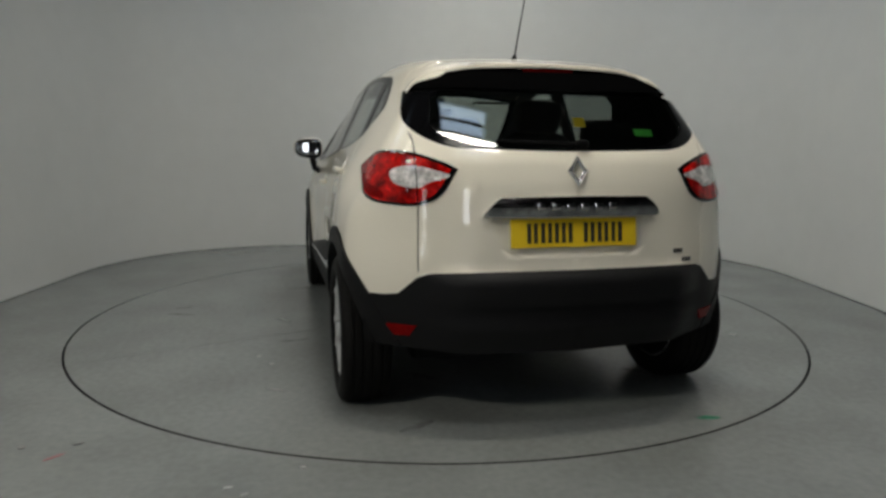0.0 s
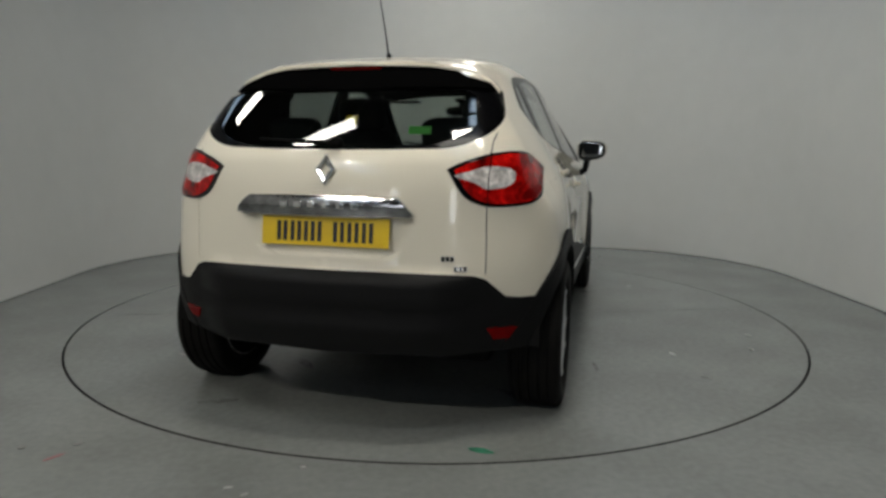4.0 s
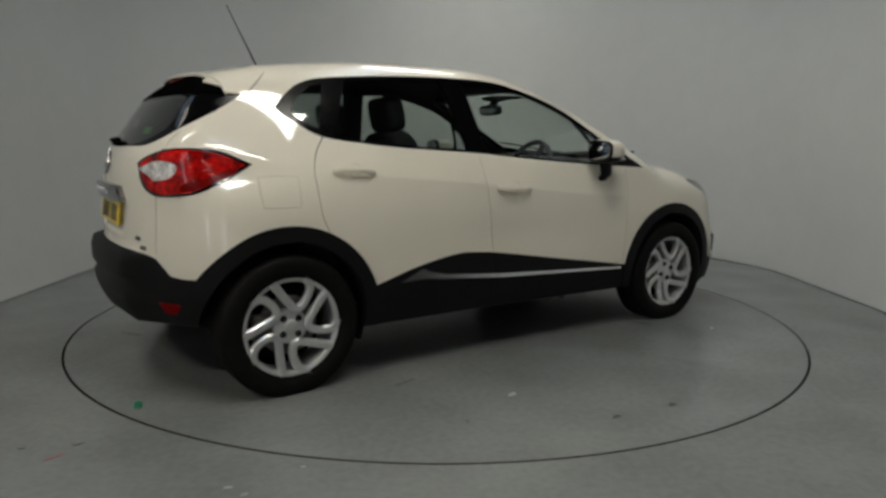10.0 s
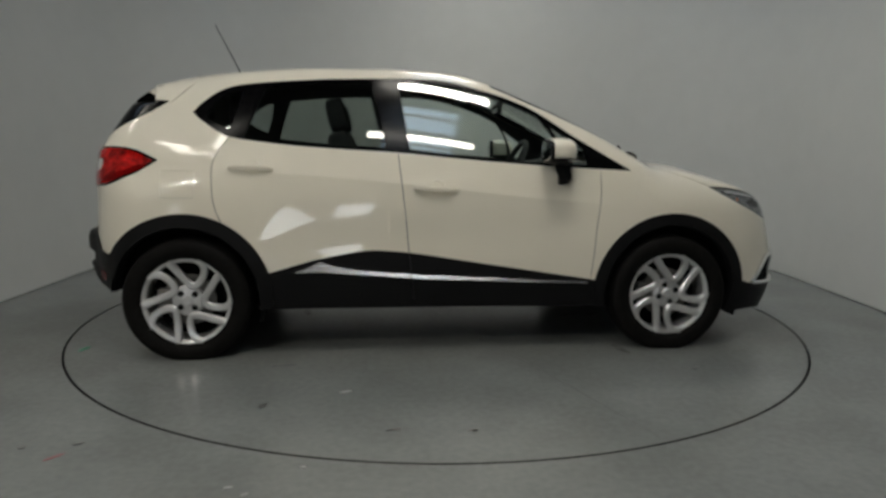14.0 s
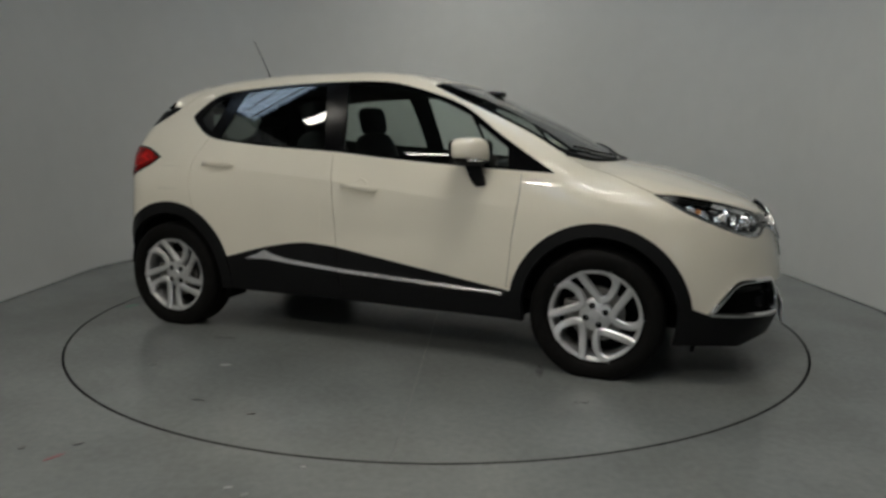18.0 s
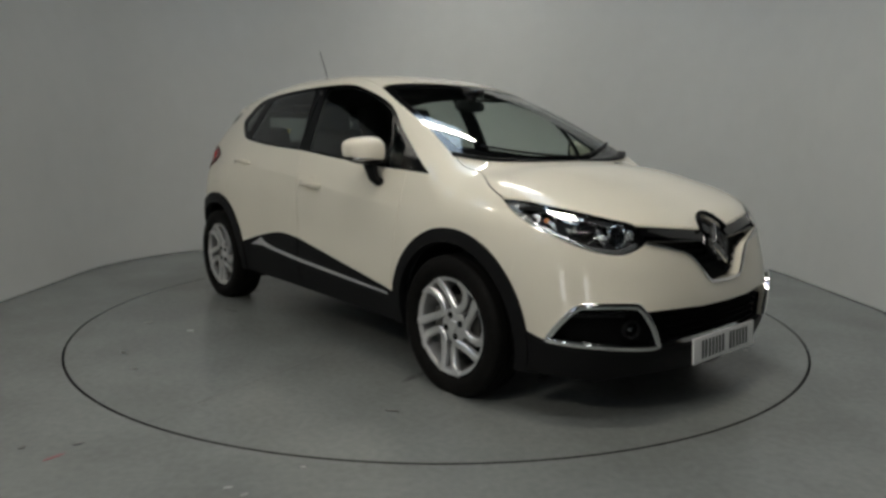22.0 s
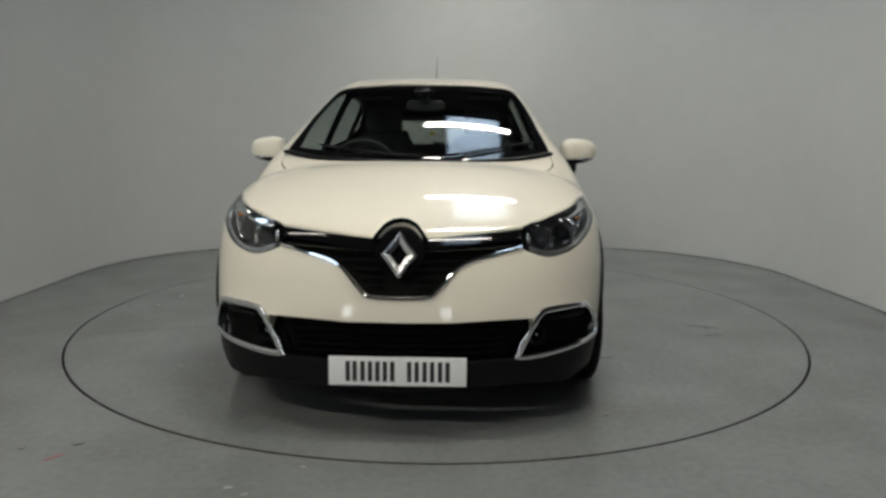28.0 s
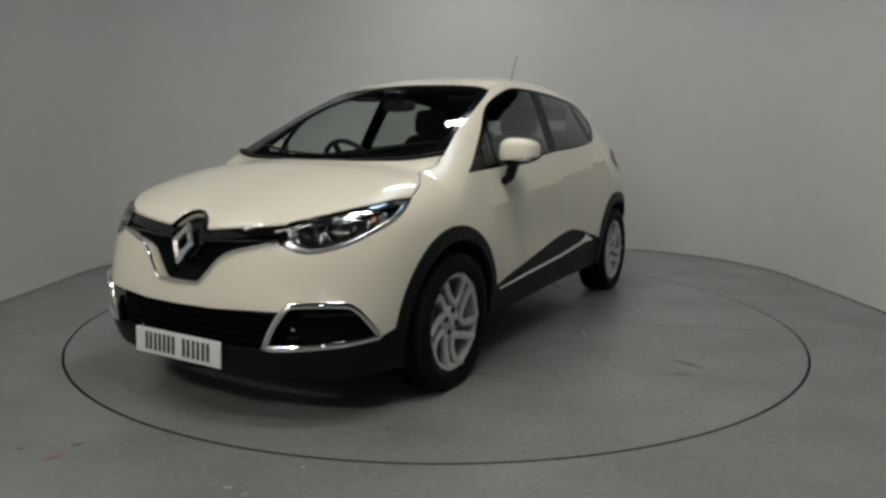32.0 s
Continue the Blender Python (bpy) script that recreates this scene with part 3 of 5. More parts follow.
REG["front_door_glass"] = smooth_line(from_side([(-0.135, 1.088), (-0.16, 1.25), (-0.195, 1.460), (0.0, 1.458), (0.2, 1.425), (0.40, 1.367), (0.575, 1.288), (0.66, 1.16), (0.70, 1.022), (0.3, 1.048)]), 4, corners=(0, 2, 6, 8))
REG["front_quarter_glass"] = smooth_line(from_side([(0.625, 1.245), (0.69, 1.13), (0.72, 1.025), (0.83, 1.018), (0.81, 1.115)]), 3, corners=(0, 2, 3, 4))
REG["window_frame"] = smooth_line(dlo, 5, corners=(0, 9))
# tail lamp, drawn from its inner tip round over the top
lamp3 = [(-1.822, 0.452, 1.036), (-1.80, 0.51, 1.064), (-1.745, 0.62, 1.096), (-1.66, 0.71, 1.102), (-1.55, 0.735, 1.088), (-1.43, 0.77, 1.036), (-1.50, 0.79, 0.995), (-1.57, 0.792, 0.958),
         (-1.675, 0.755, 0.911), (-1.77, 0.65, 0.898), (-1.80, 0.575, 0.906), (-1.818, 0.508, 0.944)]
tail_lamp = smooth_line(on_skin(lamp3), 4, corners=(0, 5))


def shrunk(loop, k):
    c = loop.mean(0)
    return c + (loop - c) * k


REG["lamp_seam"] = strip(line(from_rear([(0.606, 1.10), (0.605, 1.0), (0.604, 0.90)])), 0.004)
REG["lamp_white"] = smooth_line(from_rear([(0.485, 1.010), (0.54, 1.030), (0.60, 1.046), (0.655, 1.044), (0.69, 1.028), (0.694, 1.0), (0.67, 0.974), (0.60, 0.964), (0.56, 0.986)]), 3)
REG["lamp_dark"] = smooth_line(on_skin([(-1.72, 0.72, 0.925), (-1.66, 0.755, 0.93), (-1.57, 0.79, 0.968), (-1.50, 0.79, 1.0), (-1.53, 0.785, 1.012), (-1.62, 0.765, 0.975), (-1.70, 0.73, 0.955)]), 3)
REG["lamp_red"] = shrunk(tail_lamp, 0.90)
REG["lamp_rim"] = tail_lamp
# headlamp
head3 = [(2.028, 0.460, 0.745), (1.982, 0.466, 0.808), (1.916, 0.534, 0.833), (1.80, 0.61, 0.865), (1.65, 0.69, 0.895), (1.527, 0.75, 0.903), (1.60, 0.775, 0.862), (1.693, 0.78, 0.814),
         (1.80, 0.75, 0.768), (1.90, 0.69, 0.725), (1.965, 0.62, 0.703), (2.005, 0.56, 0.700), (2.026, 0.49, 0.722)]
head_lamp = smooth_line(on_skin(head3), 4, corners=(5,))
REG["head_glass"] = shrunk(head_lamp, 0.965)
REG["head_rim"] = head_lamp
# grille, intake, fog lamp bays
grille_top = from_front([(0.0, 0.822), (0.03, 0.818), (0.056, 0.803), (0.078, 0.782), (0.105, 0.773), (0.28, 0.790), (0.470, 0.808)])
grille_low = from_front([(0.468, 0.744), (0.318, 0.711), (0.255, 0.692), (0.215, 0.665), (0.173, 0.618), (0.135, 0.578), (0.10, 0.566), (0.0, 0.562)])
grille_top[0, 0] = grille_low[-1, 0] = -0.01
wing_low = from_front([(0.469, 0.770), (0.28, 0.752), (0.13, 0.738), (0.098, 0.745)])
REG["grille_wing"] = np.vstack([line(grille_top[4:], 3), line(wing_low, 3)])
hub_low = from_front([(0.098, 0.745), (0.085, 0.70), (0.05, 0.655), (0.0, 0.635)])
hub_low[-1, 0] = -0.01
REG["badge_plate"] = np.vstack([line(grille_top[:5], 3), line(hub_low, 3)])
REG["grille"] = np.vstack([line(grille_top, 3), line(grille_low, 3)])
fog_out = smooth_line(on_skin([(1.800, 0.786, 0.352), (1.85, 0.765, 0.43), (1.905, 0.735, 0.497), (1.96, 0.70, 0.512), (2.05, 0.57, 0.512), (2.072, 0.525, 0.495), (2.09, 0.475, 0.42), (2.105, 0.436, 0.322), (2.08, 0.50, 0.322), (2.0, 0.64, 0.334)]), 4, corners=(0, 7))
fog_in = fog_out.mean(0) + (fog_out - fog_out.mean(0)) * [0.90, 0.82]
REG["fog_bay"] = fog_in
REG["fog_surround"] = fog_out
intake = from_front([(0.0, 0.467), (0.2, 0.468), (0.53, 0.476), (0.495, 0.42), (0.452, 0.318), (0.2, 0.305), (0.0, 0.305)])
intake[0, 0] = intake[-1, 0] = -0.01
REG["intake"] = intake
# tail window
pane = from_rear([(0.0, 1.113), (0.3, 1.118), (0.44, 1.140), (0.535, 1.190), (0.53, 1.26), (0.485, 1.336), (0.2, 1.342), (0.0, 1.342)])
pane[0, 0] = pane[-1, 0] = UT + 0.01
REG["tail_glass"] = line(pane, 3)
frame_low = line(np.vstack([from_rear([(0.0, 1.104), (0.18, 1.106), (0.33, 1.109)]), on_skin([(-1.797, 0.456, 1.114), (-1.742, 0.535, 1.140), (-1.655, 0.575, 1.187), (-1.509, 0.578, 1.266), (-1.398, 0.570, 1.343)])]), 4)
inner = on_skin([(-1.53, 0.45, 1.397)])
tail_frame = np.vstack([frame_low, on_skin([(-1.475, 0.548, 1.374)]), inner, [(inner[0, 0], 1.62), (UT + 0.01, 1.62)]])
tail_frame[0, 0] = UT + 0.01
# top of the tail window, where the spoiler's shade is painted on
REG["tail_shaded_top"] = np.vstack([[(UT + 0.01, 1.345)], on_skin([(-1.42, 0.566, 1.345), (-1.475, 0.546, 1.372)]), inner, [(inner[0, 0], 1.62), (UT + 0.01, 1.62)]])
REG["tail_frame"] = tail_frame
# black lower cladding
for key, cx, a, b in (("arch_front", 1.303, -12, 192), ("arch_rear", -1.303, -12, 192)):
    r = 0.437 if cx > 0 else 0.444
    REG[key] = from_side(circle_side(cx, r, a, b, 46) + [(cx - 0.36, 0.16), (cx + 0.36, 0.16)])
REG["sill_gap"] = strip(line(from_side([(-0.147, 0.56), (-0.138, 0.48), (-0.128, 0.38), (-0.122, 0.30)])), 0.006)
REG["sill_strip"] = from_side([(-0.745, 0.455), (-0.66, 0.487), (-0.615, 0.512), (-0.55, 0.487), (-0.45, 0.467), (-0.1, 0.437), (0.4, 0.411), (0.83, 0.392), (0.83, 0.379), (0.4, 0.394), (-0.1, 0.416), (-0.45, 0.444), (-0.6, 0.458)])
REG["sill"] = np.vstack([line(from_side([(0.93, 0.39), (0.851, 0.40), (0.286, 0.487), (-0.092, 0.546), (-0.25, 0.563), (-0.394, 0.565), (-0.629, 0.523), (-0.858, 0.462), (-0.93, 0.45)]), 4), from_side([(-0.93, 0.15), (0.93, 0.15)])])
REG["reflector"] = from_rear([(0.605, 0.440), (0.72, 0.440), (0.735, 0.418), (0.72, 0.396), (0.63, 0.396)])
REG["rear_bumper"] = np.vstack([[(UT + 0.01, 0.646)], from_rear([(0.30, 0.645), (0.565, 0.640), (0.605, 0.628), (0.675, 0.560)]), on_skin([(-1.75, 0.76, 0.552), (-1.66, 0.82, 0.551), (-1.50, 0.84, 0.56)]), from_side([(-1.45, 0.15)]), [(UT + 0.01, 0.15)]])
REG["front_apron"] = np.vstack([from_side([(1.45, 0.37), (1.70, 0.392)]), on_skin([(1.79, 0.79, 0.357), (1.95, 0.70, 0.335), (2.08, 0.50, 0.324)]), from_front([(0.3, 0.318), (0.0, 0.318)]), from_front([(0.0, 0.12)]), from_side([(1.45, 0.12)])])
REG["front_apron"][-3:-1, 0] = -0.01
# paint
REG["tailgate"] = np.vstack([[(UT + 0.01, 0.60)], from_rear([(0.604, 0.60), (0.604, 0.92), (0.60, 1.0)]), on_skin([(-1.753, 0.609, 1.093), (-1.685, 0.60, 1.195), (-1.394, 0.592, 1.332), (-1.27, 0.50, 1.455), (-1.26, 0.3, 1.6)]), [(UT + 0.01, 1.6)]])
REG["front_door"] = np.vstack([from_side([(0.90, 0.985), (0.897, 0.85), (0.874, 0.68), (0.86, 0.52), (0.848, 0.38)]), from_side([(-0.14, 0.38), (-0.147, 0.56), (-0.162, 0.728), (-0.18, 0.9), (-0.2, 1.09), (0.2, 1.06), (0.6, 1.03)])])
REG["rear_door"] = np.vstack([from_side([(-0.14, 0.38), (-0.147, 0.56), (-0.162, 0.728), (-0.18, 0.9), (-0.2, 1.09)]), from_side([(-0.6, 1.12), (-1.05, 1.18), (-1.075, 1.158), (-1.125, 1.09), (-1.155, 1.01), (-1.153, 0.9), (-1.141, 0.803), (-1.108, 0.72), (-1.0, 0.38)])])
REG["front_bumper"] = np.vstack([[(-0.01, 0.84), (-0.01, 0.1)], from_side([(1.55, 0.12), (1.63, 0.4), (1.66, 0.58), (1.675, 0.70), (1.70, 0.81)]), on_skin([(1.80, 0.75, 0.80), (1.97, 0.5, 0.85)])])
REG["rear_quarter"] = np.array([(UB + XB + 0.25, 0.1), (UT + 0.01, 0.1), (UT + 0.01, 1.7), (UB + XB + 0.25, 1.7)])
REG["front_wing"] = np.array([(-0.1, 0.1), (UB + XB + 0.25, 0.1), (UB + XB + 0.25, 1.7), (-0.1, 1.7)])

step = 0.03
gu, gv = np.meshgrid(np.arange(0.0, UT + 0.001, step), np.arange(0.18, 1.56, step))
grid = np.stack([gu.ravel() + (np.round(gv.ravel() / step) % 2) * step / 2, gv.ravel()], -1)
dish_rims = [from_rear([(0.0, 0.700 + d), (0.269 - d, 0.700 + d), (0.335 - d, 0.862 - d), (0.0, 0.862 - d)]) for d in (0.0, 0.005, 0.010, 0.015)]
for loop in dish_rims:
    loop[0, 0] = loop[-1, 0] = UT
creases = [np.vstack([[(UT, z)], from_rear([(k * 0.1, z) for k in range(1, 7)])]) for z in (0.455, 0.475, 0.52, 0.54, 0.630, 0.648)]
creases += [from_side([(x, float(CREASE_X(x)) + d) for x in np.linspace(-1.2, 0.95, 24)]) for d in (-0.012, -0.004, 0.004, 0.012)]
uv, tri = triangulated(outline, [(loop, True) for loop in REG.values()] + [(line(loop, 4), False) for loop in dish_rims + creases], grid, step)
skin_pts = girdle(uv[:, 0], uv[:, 1])
skin_nrm = normals(skin_pts)
mid_uv = uv[tri].mean(1)
owner = np.full(len(tri), "", dtype=object)
for key, loop in REG.items():
    owner[(owner == "") & inside(mid_uv, loop)] = key


def panel_mesh(keys, offset=0.0, skirt=0.008, both=False, left=False, which=None, surface=None):
    """Verts, faces and normals of the skin's regions, with folded-back edges."""
    f = tri[np.isin(owner, keys)] if which is None else tri[which]
    used, f = np.unique(f, return_inverse=True)
    f = f.reshape(-1, 3)
    p, n = skin_pts[used] + skin_nrm[used] * offset, skin_nrm[used]
    a, b, c = p[f[:, 0]], p[f[:, 1]], p[f[:, 2]]
    flip = (np.cross(b - a, c - a) * n[f[:, 0]]).sum(1) < 0
    f[flip] = f[flip][:, ::-1]
    v, nn, faces = [p], [normals(p, surface) if surface else n], [tuple(t) for t in f]
    if skirt:
        count = {}
        for t in f:
            for i in range(3):
                count[(t[i], t[(i + 1) % 3])] = 1
        rim = [(i, j) for i, j in count if (j, i) not in count and not (abs(p[i][1]) < 1e-4 and abs(p[j][1]) < 1e-4)]
        k = len(p)
        extra, en = [], []
        for i, j in rim:
            out = np.cross(p[j] - p[i], n[i])
            out /= np.linalg.norm(out) + 1e-9
            extra += [p[i], p[j], p[j] - n[j] * skirt, p[i] - n[i] * skirt]
            en += [out] * 4
            faces.append((k, k + 3, k + 2, k + 1))
            k += 4
        if extra:
            v.append(np.array(extra))
            nn.append(np.array(en))
    v, nn = np.vstack(v), np.vstack(nn)
    mirror = np.array([1, -1, 1])
    if left:
        return v * mirror, [t[::-1] for t in faces], nn * mirror
    if both:
        k = len(v)
        return np.vstack([v, v * mirror]), faces + [tuple(i + k for i in t[::-1]) for t in faces], np.vstack([nn, nn * mirror])
    return v, faces, nn


def panel(name, keys, mat, parent=None, offset=0.0, skirt=0.008, both=False, label="", surface=None):
    """One panel over both sides, or the pair of right and left."""
    parent = parent if isinstance(parent, (list, tuple)) else [parent or car] * 2
    if both:
        v, f, n = panel_mesh(keys, offset, skirt, both=True, surface=surface)
        return mesh_object(name, v, f, mat, parent[0], n, label=label)
    made = []
    for i in (0, 1):
        v, f, n = panel_mesh(keys, offset, skirt, left=bool(i), surface=surface)
        made.append(mesh_object(name, v, f, mat, parent[i], n, label=label))
    return made


wing = panel("front_wing", ["front_wing"], PAINT)
front_doors = panel("front_door", ["front_door"], PAINT)
rear_doors = panel("rear_door", ["rear_door"], PAINT)
v, f, n = panel_mesh(["rear_quarter"])
quarter_r = mesh_object("rear_wing", v, f, PAINT, car, n)
v, f, n = panel_mesh(["rear_quarter", "fuel_flap", "fuel_gap"], left=True)
quarter_l = mesh_object("rear_wing", v, f, PAINT, car, n)
v, f, n = panel_mesh(["fuel_flap"])
mesh_object("fuel_flap", v, f, PAINT, quarter_r, n)
front_bumper = panel("front_bumper", ["front_bumper"], PAINT, skirt=0.05, both=True)
tailgate = panel("tailgate", ["tailgate"], PAINT, both=True)
frames = panel("window_surround", ["window_frame"], SATIN, offset=-0.002, label="satin black window surround", surface=flank)
panel("quarter_window", ["quarter_glass"], TINT, [quarter_r, quarter_l], -0.004, 0.004, surface=flank)
panel("door_window", ["rear_door_glass"], TINT, rear_doors, -0.004, 0.004, surface=flank)
panel("door_window", ["front_door_glass"], GLASS, front_doors, -0.004, 0.004, surface=flank)
panel("door_quarter_window", ["front_quarter_glass"], GLASS, front_doors, -0.004, 0.004, surface=flank)
panel("tail_window_surround", ["tail_frame"], SATIN, tailgate, -0.002, both=True, label="satin black border of the tail window")
# spoiler's shade on the glass, painted as a black panel
panel("window_hood", ["tail_shaded_top"], PAINTED_SHADE, tailgate, -0.002, both=True, label="top of the tail window, painted black for the spoiler's shade")
panel("tail_window", ["tail_glass"], DIM, tailgate, -0.006, 0.004, both=True, surface=pane_curve)
panel("wheel_arch_trim", ["arch_front"], BLACK, wing, 0.012, 0.045, label="black plastic wheel arch trim")
panel("wheel_arch_trim", ["arch_rear"], BLACK, [quarter_r, quarter_l], 0.012, 0.045, label="black plastic wheel arch trim")
panel("sill_cladding", ["sill"], BLACK, offset=0.006, skirt=0.02, label="black plastic sill cladding")
rear_bumper = panel("rear_bumper", ["rear_bumper"], BLACK, offset=0.008, skirt=0.03, both=True, label="black plastic rear bumper")
apron = panel("front_apron", ["front_apron"], BLACK, offset=0.006, skirt=0.02, both=True, label="black plastic lower bumper")
sill_strips = panel("sill_strip", ["sill_strip"], BRUSHED, offset=0.013, skirt=0.012, label="bright metal strip on the sill", surface=facing_up)
panel("reflector", ["reflector"], DARKRED, [rear_bumper] * 2, 0.012, 0.012, label="red rear reflector")
# lamps
tail_lamps = panel("tail_lamp", ["lamp_red"], RED, offset=0.006, skirt=0.01, label="red tail lamp with a clear middle")
panel("lamp_rim", ["lamp_rim", "lamp_seam"], GLOSS, tail_lamps, 0.003, 0.01)
panel("reversing_lens", ["lamp_white"], WHITELENS, tail_lamps, 0.007, 0.01)
panel("dark_lens", ["lamp_dark"], DARKRED, tail_lamps, 0.006, 0.01)
headlamps = panel("headlamp", ["head_rim", "head_glass"], DARKBOWL, offset=-0.075, skirt=0.0, label="headlamp with dark bowl and clear lens")
panel("headlamp_rim", ["head_rim"], GLOSS, headlamps, 0.0, 0.07)
panel("headlamp_lens", ["head_glass"], CLEAR, headlamps, 0.002, 0.0)
# openings of the nose, set back
panel("grille_back", ["grille"], GAP, front_bumper, -0.05, 0.0, both=True)
panel("grille_wing", ["grille_wing"], GLOSS, [front_bumper] * 2, -0.004, 0.03, label="gloss black grille wing")
panel("badge_plate", ["badge_plate"], GLOSS, front_bumper, -0.012, 0.03, both=True, label="gloss black plate behind the badge")
panel("intake_back", ["intake"], GAP, front_bumper, -0.06, 0.0, both=True)
fog_trims = panel("fog_lamp_surround", ["fog_surround"], CHROME, [car] * 2, 0.006, 0.05, label="chrome fog lamp surround")
panel("fog_lamp_bay", ["fog_bay"], SLAT, fog_trims, -0.04, 0.0)
# dark lining behind every seam and round the cabin
v, f, n = panel_mesh(None, -0.02, 0.0, both=True, which=~np.isin(owner, ["quarter_glass", "rear_door_glass", "front_door_glass", "front_quarter_glass", "tail_glass", "hole_front", "hole_rear",
                                                                         "head_glass", "head_rim", "grille", "grille_wing", "badge_plate", "intake", "fog_bay", "fog_surround"]))
mesh_object("lining", v, [t[::-1] for t in f], TRIM, car, -n, label="dark cabin lining")


# ---- bonnet, windscreen and roof, laid on from above ----
def lifted(loop_uv):
    return girdle(loop_uv[:, 0], loop_uv[:, 1])


def top_patch(edge_xy, loops=(), step=0.04):
    """Triangles over a plan outline (right half given, from the front's middle round to the back's): points, faces."""
    right = np.array(edge_xy)
    full = np.vstack([right, (right * [1, -1])[::-1][1:-1]])
    g = np.stack(np.meshgrid(np.arange(-1.6, 2.2, step), np.arange(-0.8, 0.801, step)), -1).reshape(-1, 2)
    xy, f = triangulated(full, loops, g, step)
    p = lift(np.stack([xy[:, 0], xy[:, 1], 0 * xy[:, 0] + 0.55], -1), np.tile((0.0, 0, 1), (len(xy), 1)))
    return xy, p, f


def top_object(name, p, f, mat, parent, offset=0.0, skirt=0.008, label="", turn=False, surface=None):
    used, g = np.unique(f, return_inverse=True)
    g = g.reshape(-1, 3)
    q = p[used]
    n = normals(q)
    q = q + n * offset
    flip = (np.cross(q[g[:, 1]] - q[g[:, 0]], q[g[:, 2]] - q[g[:, 0]]) * n[g[:, 0]]).sum(1) < 0
    g[flip] = g[flip][:, ::-1]
    faces = [tuple(t) for t in g]
    v, nn = [q], [normals(q, surface) if surface else n]
    if skirt:
        have = {(t[i], t[(i + 1) % 3]) for t in faces for i in range(3)}
        k, extra, en = len(q), [], []
        for i, j in have:
            if (j, i) not in have:
                out = np.cross(q[j] - q[i], n[i])
                out /= np.linalg.norm(out) + 1e-9
                extra += [q[i], q[j], q[j] - n[j] * skirt, q[i] - n[i] * skirt]
                en += [out] * 4
                faces.append((k, k + 3, k + 2, k + 1))
                k += 4
        v.append(np.array(extra))
        nn.append(np.array(en))
    v, nn = np.vstack(v), np.vstack(nn)
    if turn:
        faces, nn = [t[::-1] for t in faces], -nn
    return mesh_object(name, v, faces, mat, parent, nn, label=label)


e_nose, e_lamp, e_seam, e_pillar, e_rail = (lifted(k) for k in (nose_edge, lamp_edge, seam_edge, pillar_edge, rail_edge))
e_nose[0, 1] = e_rail[-1, 1] = 0.0
ws_low = smooth_line([(1.07, -0.672), (1.13, -0.59), (1.19, -0.45), (1.245, -0.22), (1.262, 0.0)], 6, closed=False)
ws_top = smooth_line([(0.33, -0.540), (0.345, -0.39), (0.358, -0.18), (0.362, 0.0)], 6, closed=False)
ws_low[0], ws_top[0] = e_pillar[0, :2], e_pillar[-1, :2]
bonnet_back = ws_low + np.array([0.022, 0.0])
bonnet_back[0] = e_seam[-4, :2]
front_edge = np.vstack([e_nose[:, :2], e_lamp[1:, :2], e_seam[1:-4, :2]]) + np.array([-0.002, 0.0])
front_edge[:, 1] *= np.where(np.arange(len(front_edge)) < len(e_nose) + len(e_lamp) - 2, 0.997, 0.990)
xy, p, f = top_patch(np.vstack([front_edge, bonnet_back]))
bonnet = top_object("bonnet", p, f, PAINT, car)
ws_edge = np.vstack([ws_low[::-1], e_pillar[1:-1, :2], ws_top])
win_in = np.vstack([[(1.225, 0.0)], [(1.208, -0.22), (1.15, -0.45), (1.07, -0.615)], [(0.9, -0.604), (0.7, -0.577), (0.5, -0.543), (0.405, -0.50)], [(0.415, -0.2), (0.42, 0.0)]])
clear = np.vstack([win_in, (win_in * [1, -1])[::-1][1:-1]])
xy, p, f = top_patch(ws_edge, [(clear, True)])
seen = inside(xy[f].mean(1), clear)
windscreen = top_object("windscreen", p, f[seen], GLASS, car, -0.004, 0.0, surface=screen)
top_object("windscreen_border", p, f[~seen], GLOSS, windscreen, -0.003, 0.01, "black printed border of the windscreen", surface=screen)
roof_edge = np.vstack([ws_top[::-1] + np.array([-0.006, 0.0]), e_rail[1:, :2] * [1, 0.994]])
xy, p, f = top_patch(roof_edge)
roof = top_object("roof", p, f, PAINT, car)
top_object("headlining", p, f, LINER, car, -0.03, 0.0, turn=True)
cowl = part("scuttle", sweep([(x + 0.02, y, z - 0.012) for x, y, z in lift(np.array([(a, b, 0.55) for a, b in np.vstack([ws_low, (ws_low * [1, -1])[::-1][1:]])]), np.tile((0.0, 0, 1), (2 * len(ws_low) - 1, 1)))], 0.05, 0.02), BLACK, car)

# ---- parts laid on the skin ----


def side_point(x, z, sign, out=0.0):
    p = lift(np.array([(x, 0.0, z)]), np.array([(0.0, -1.0, 0.0)]))
    q = p + normals(p) * out
    return Vector((q[0, 0], sign * abs(q[0, 1]), q[0, 2]))


def end_point(s, z, way, out=0.0):
    """A point of the nose (way 1) or the tail (way -1)."""
    p = lift(np.array([(0.0, -abs(s), z)]), np.array([(float(way), 0.0, 0.0)]), 2.4)
    n = normals(p)
    q = p + n * out
    sgn = -1 if s < 0 else 1
    return Vector((q[0, 0], sgn * abs(q[0, 1]), q[0, 2])), Vector((n[0, 0], sgn * abs(n[0, 1]), n[0, 2]))


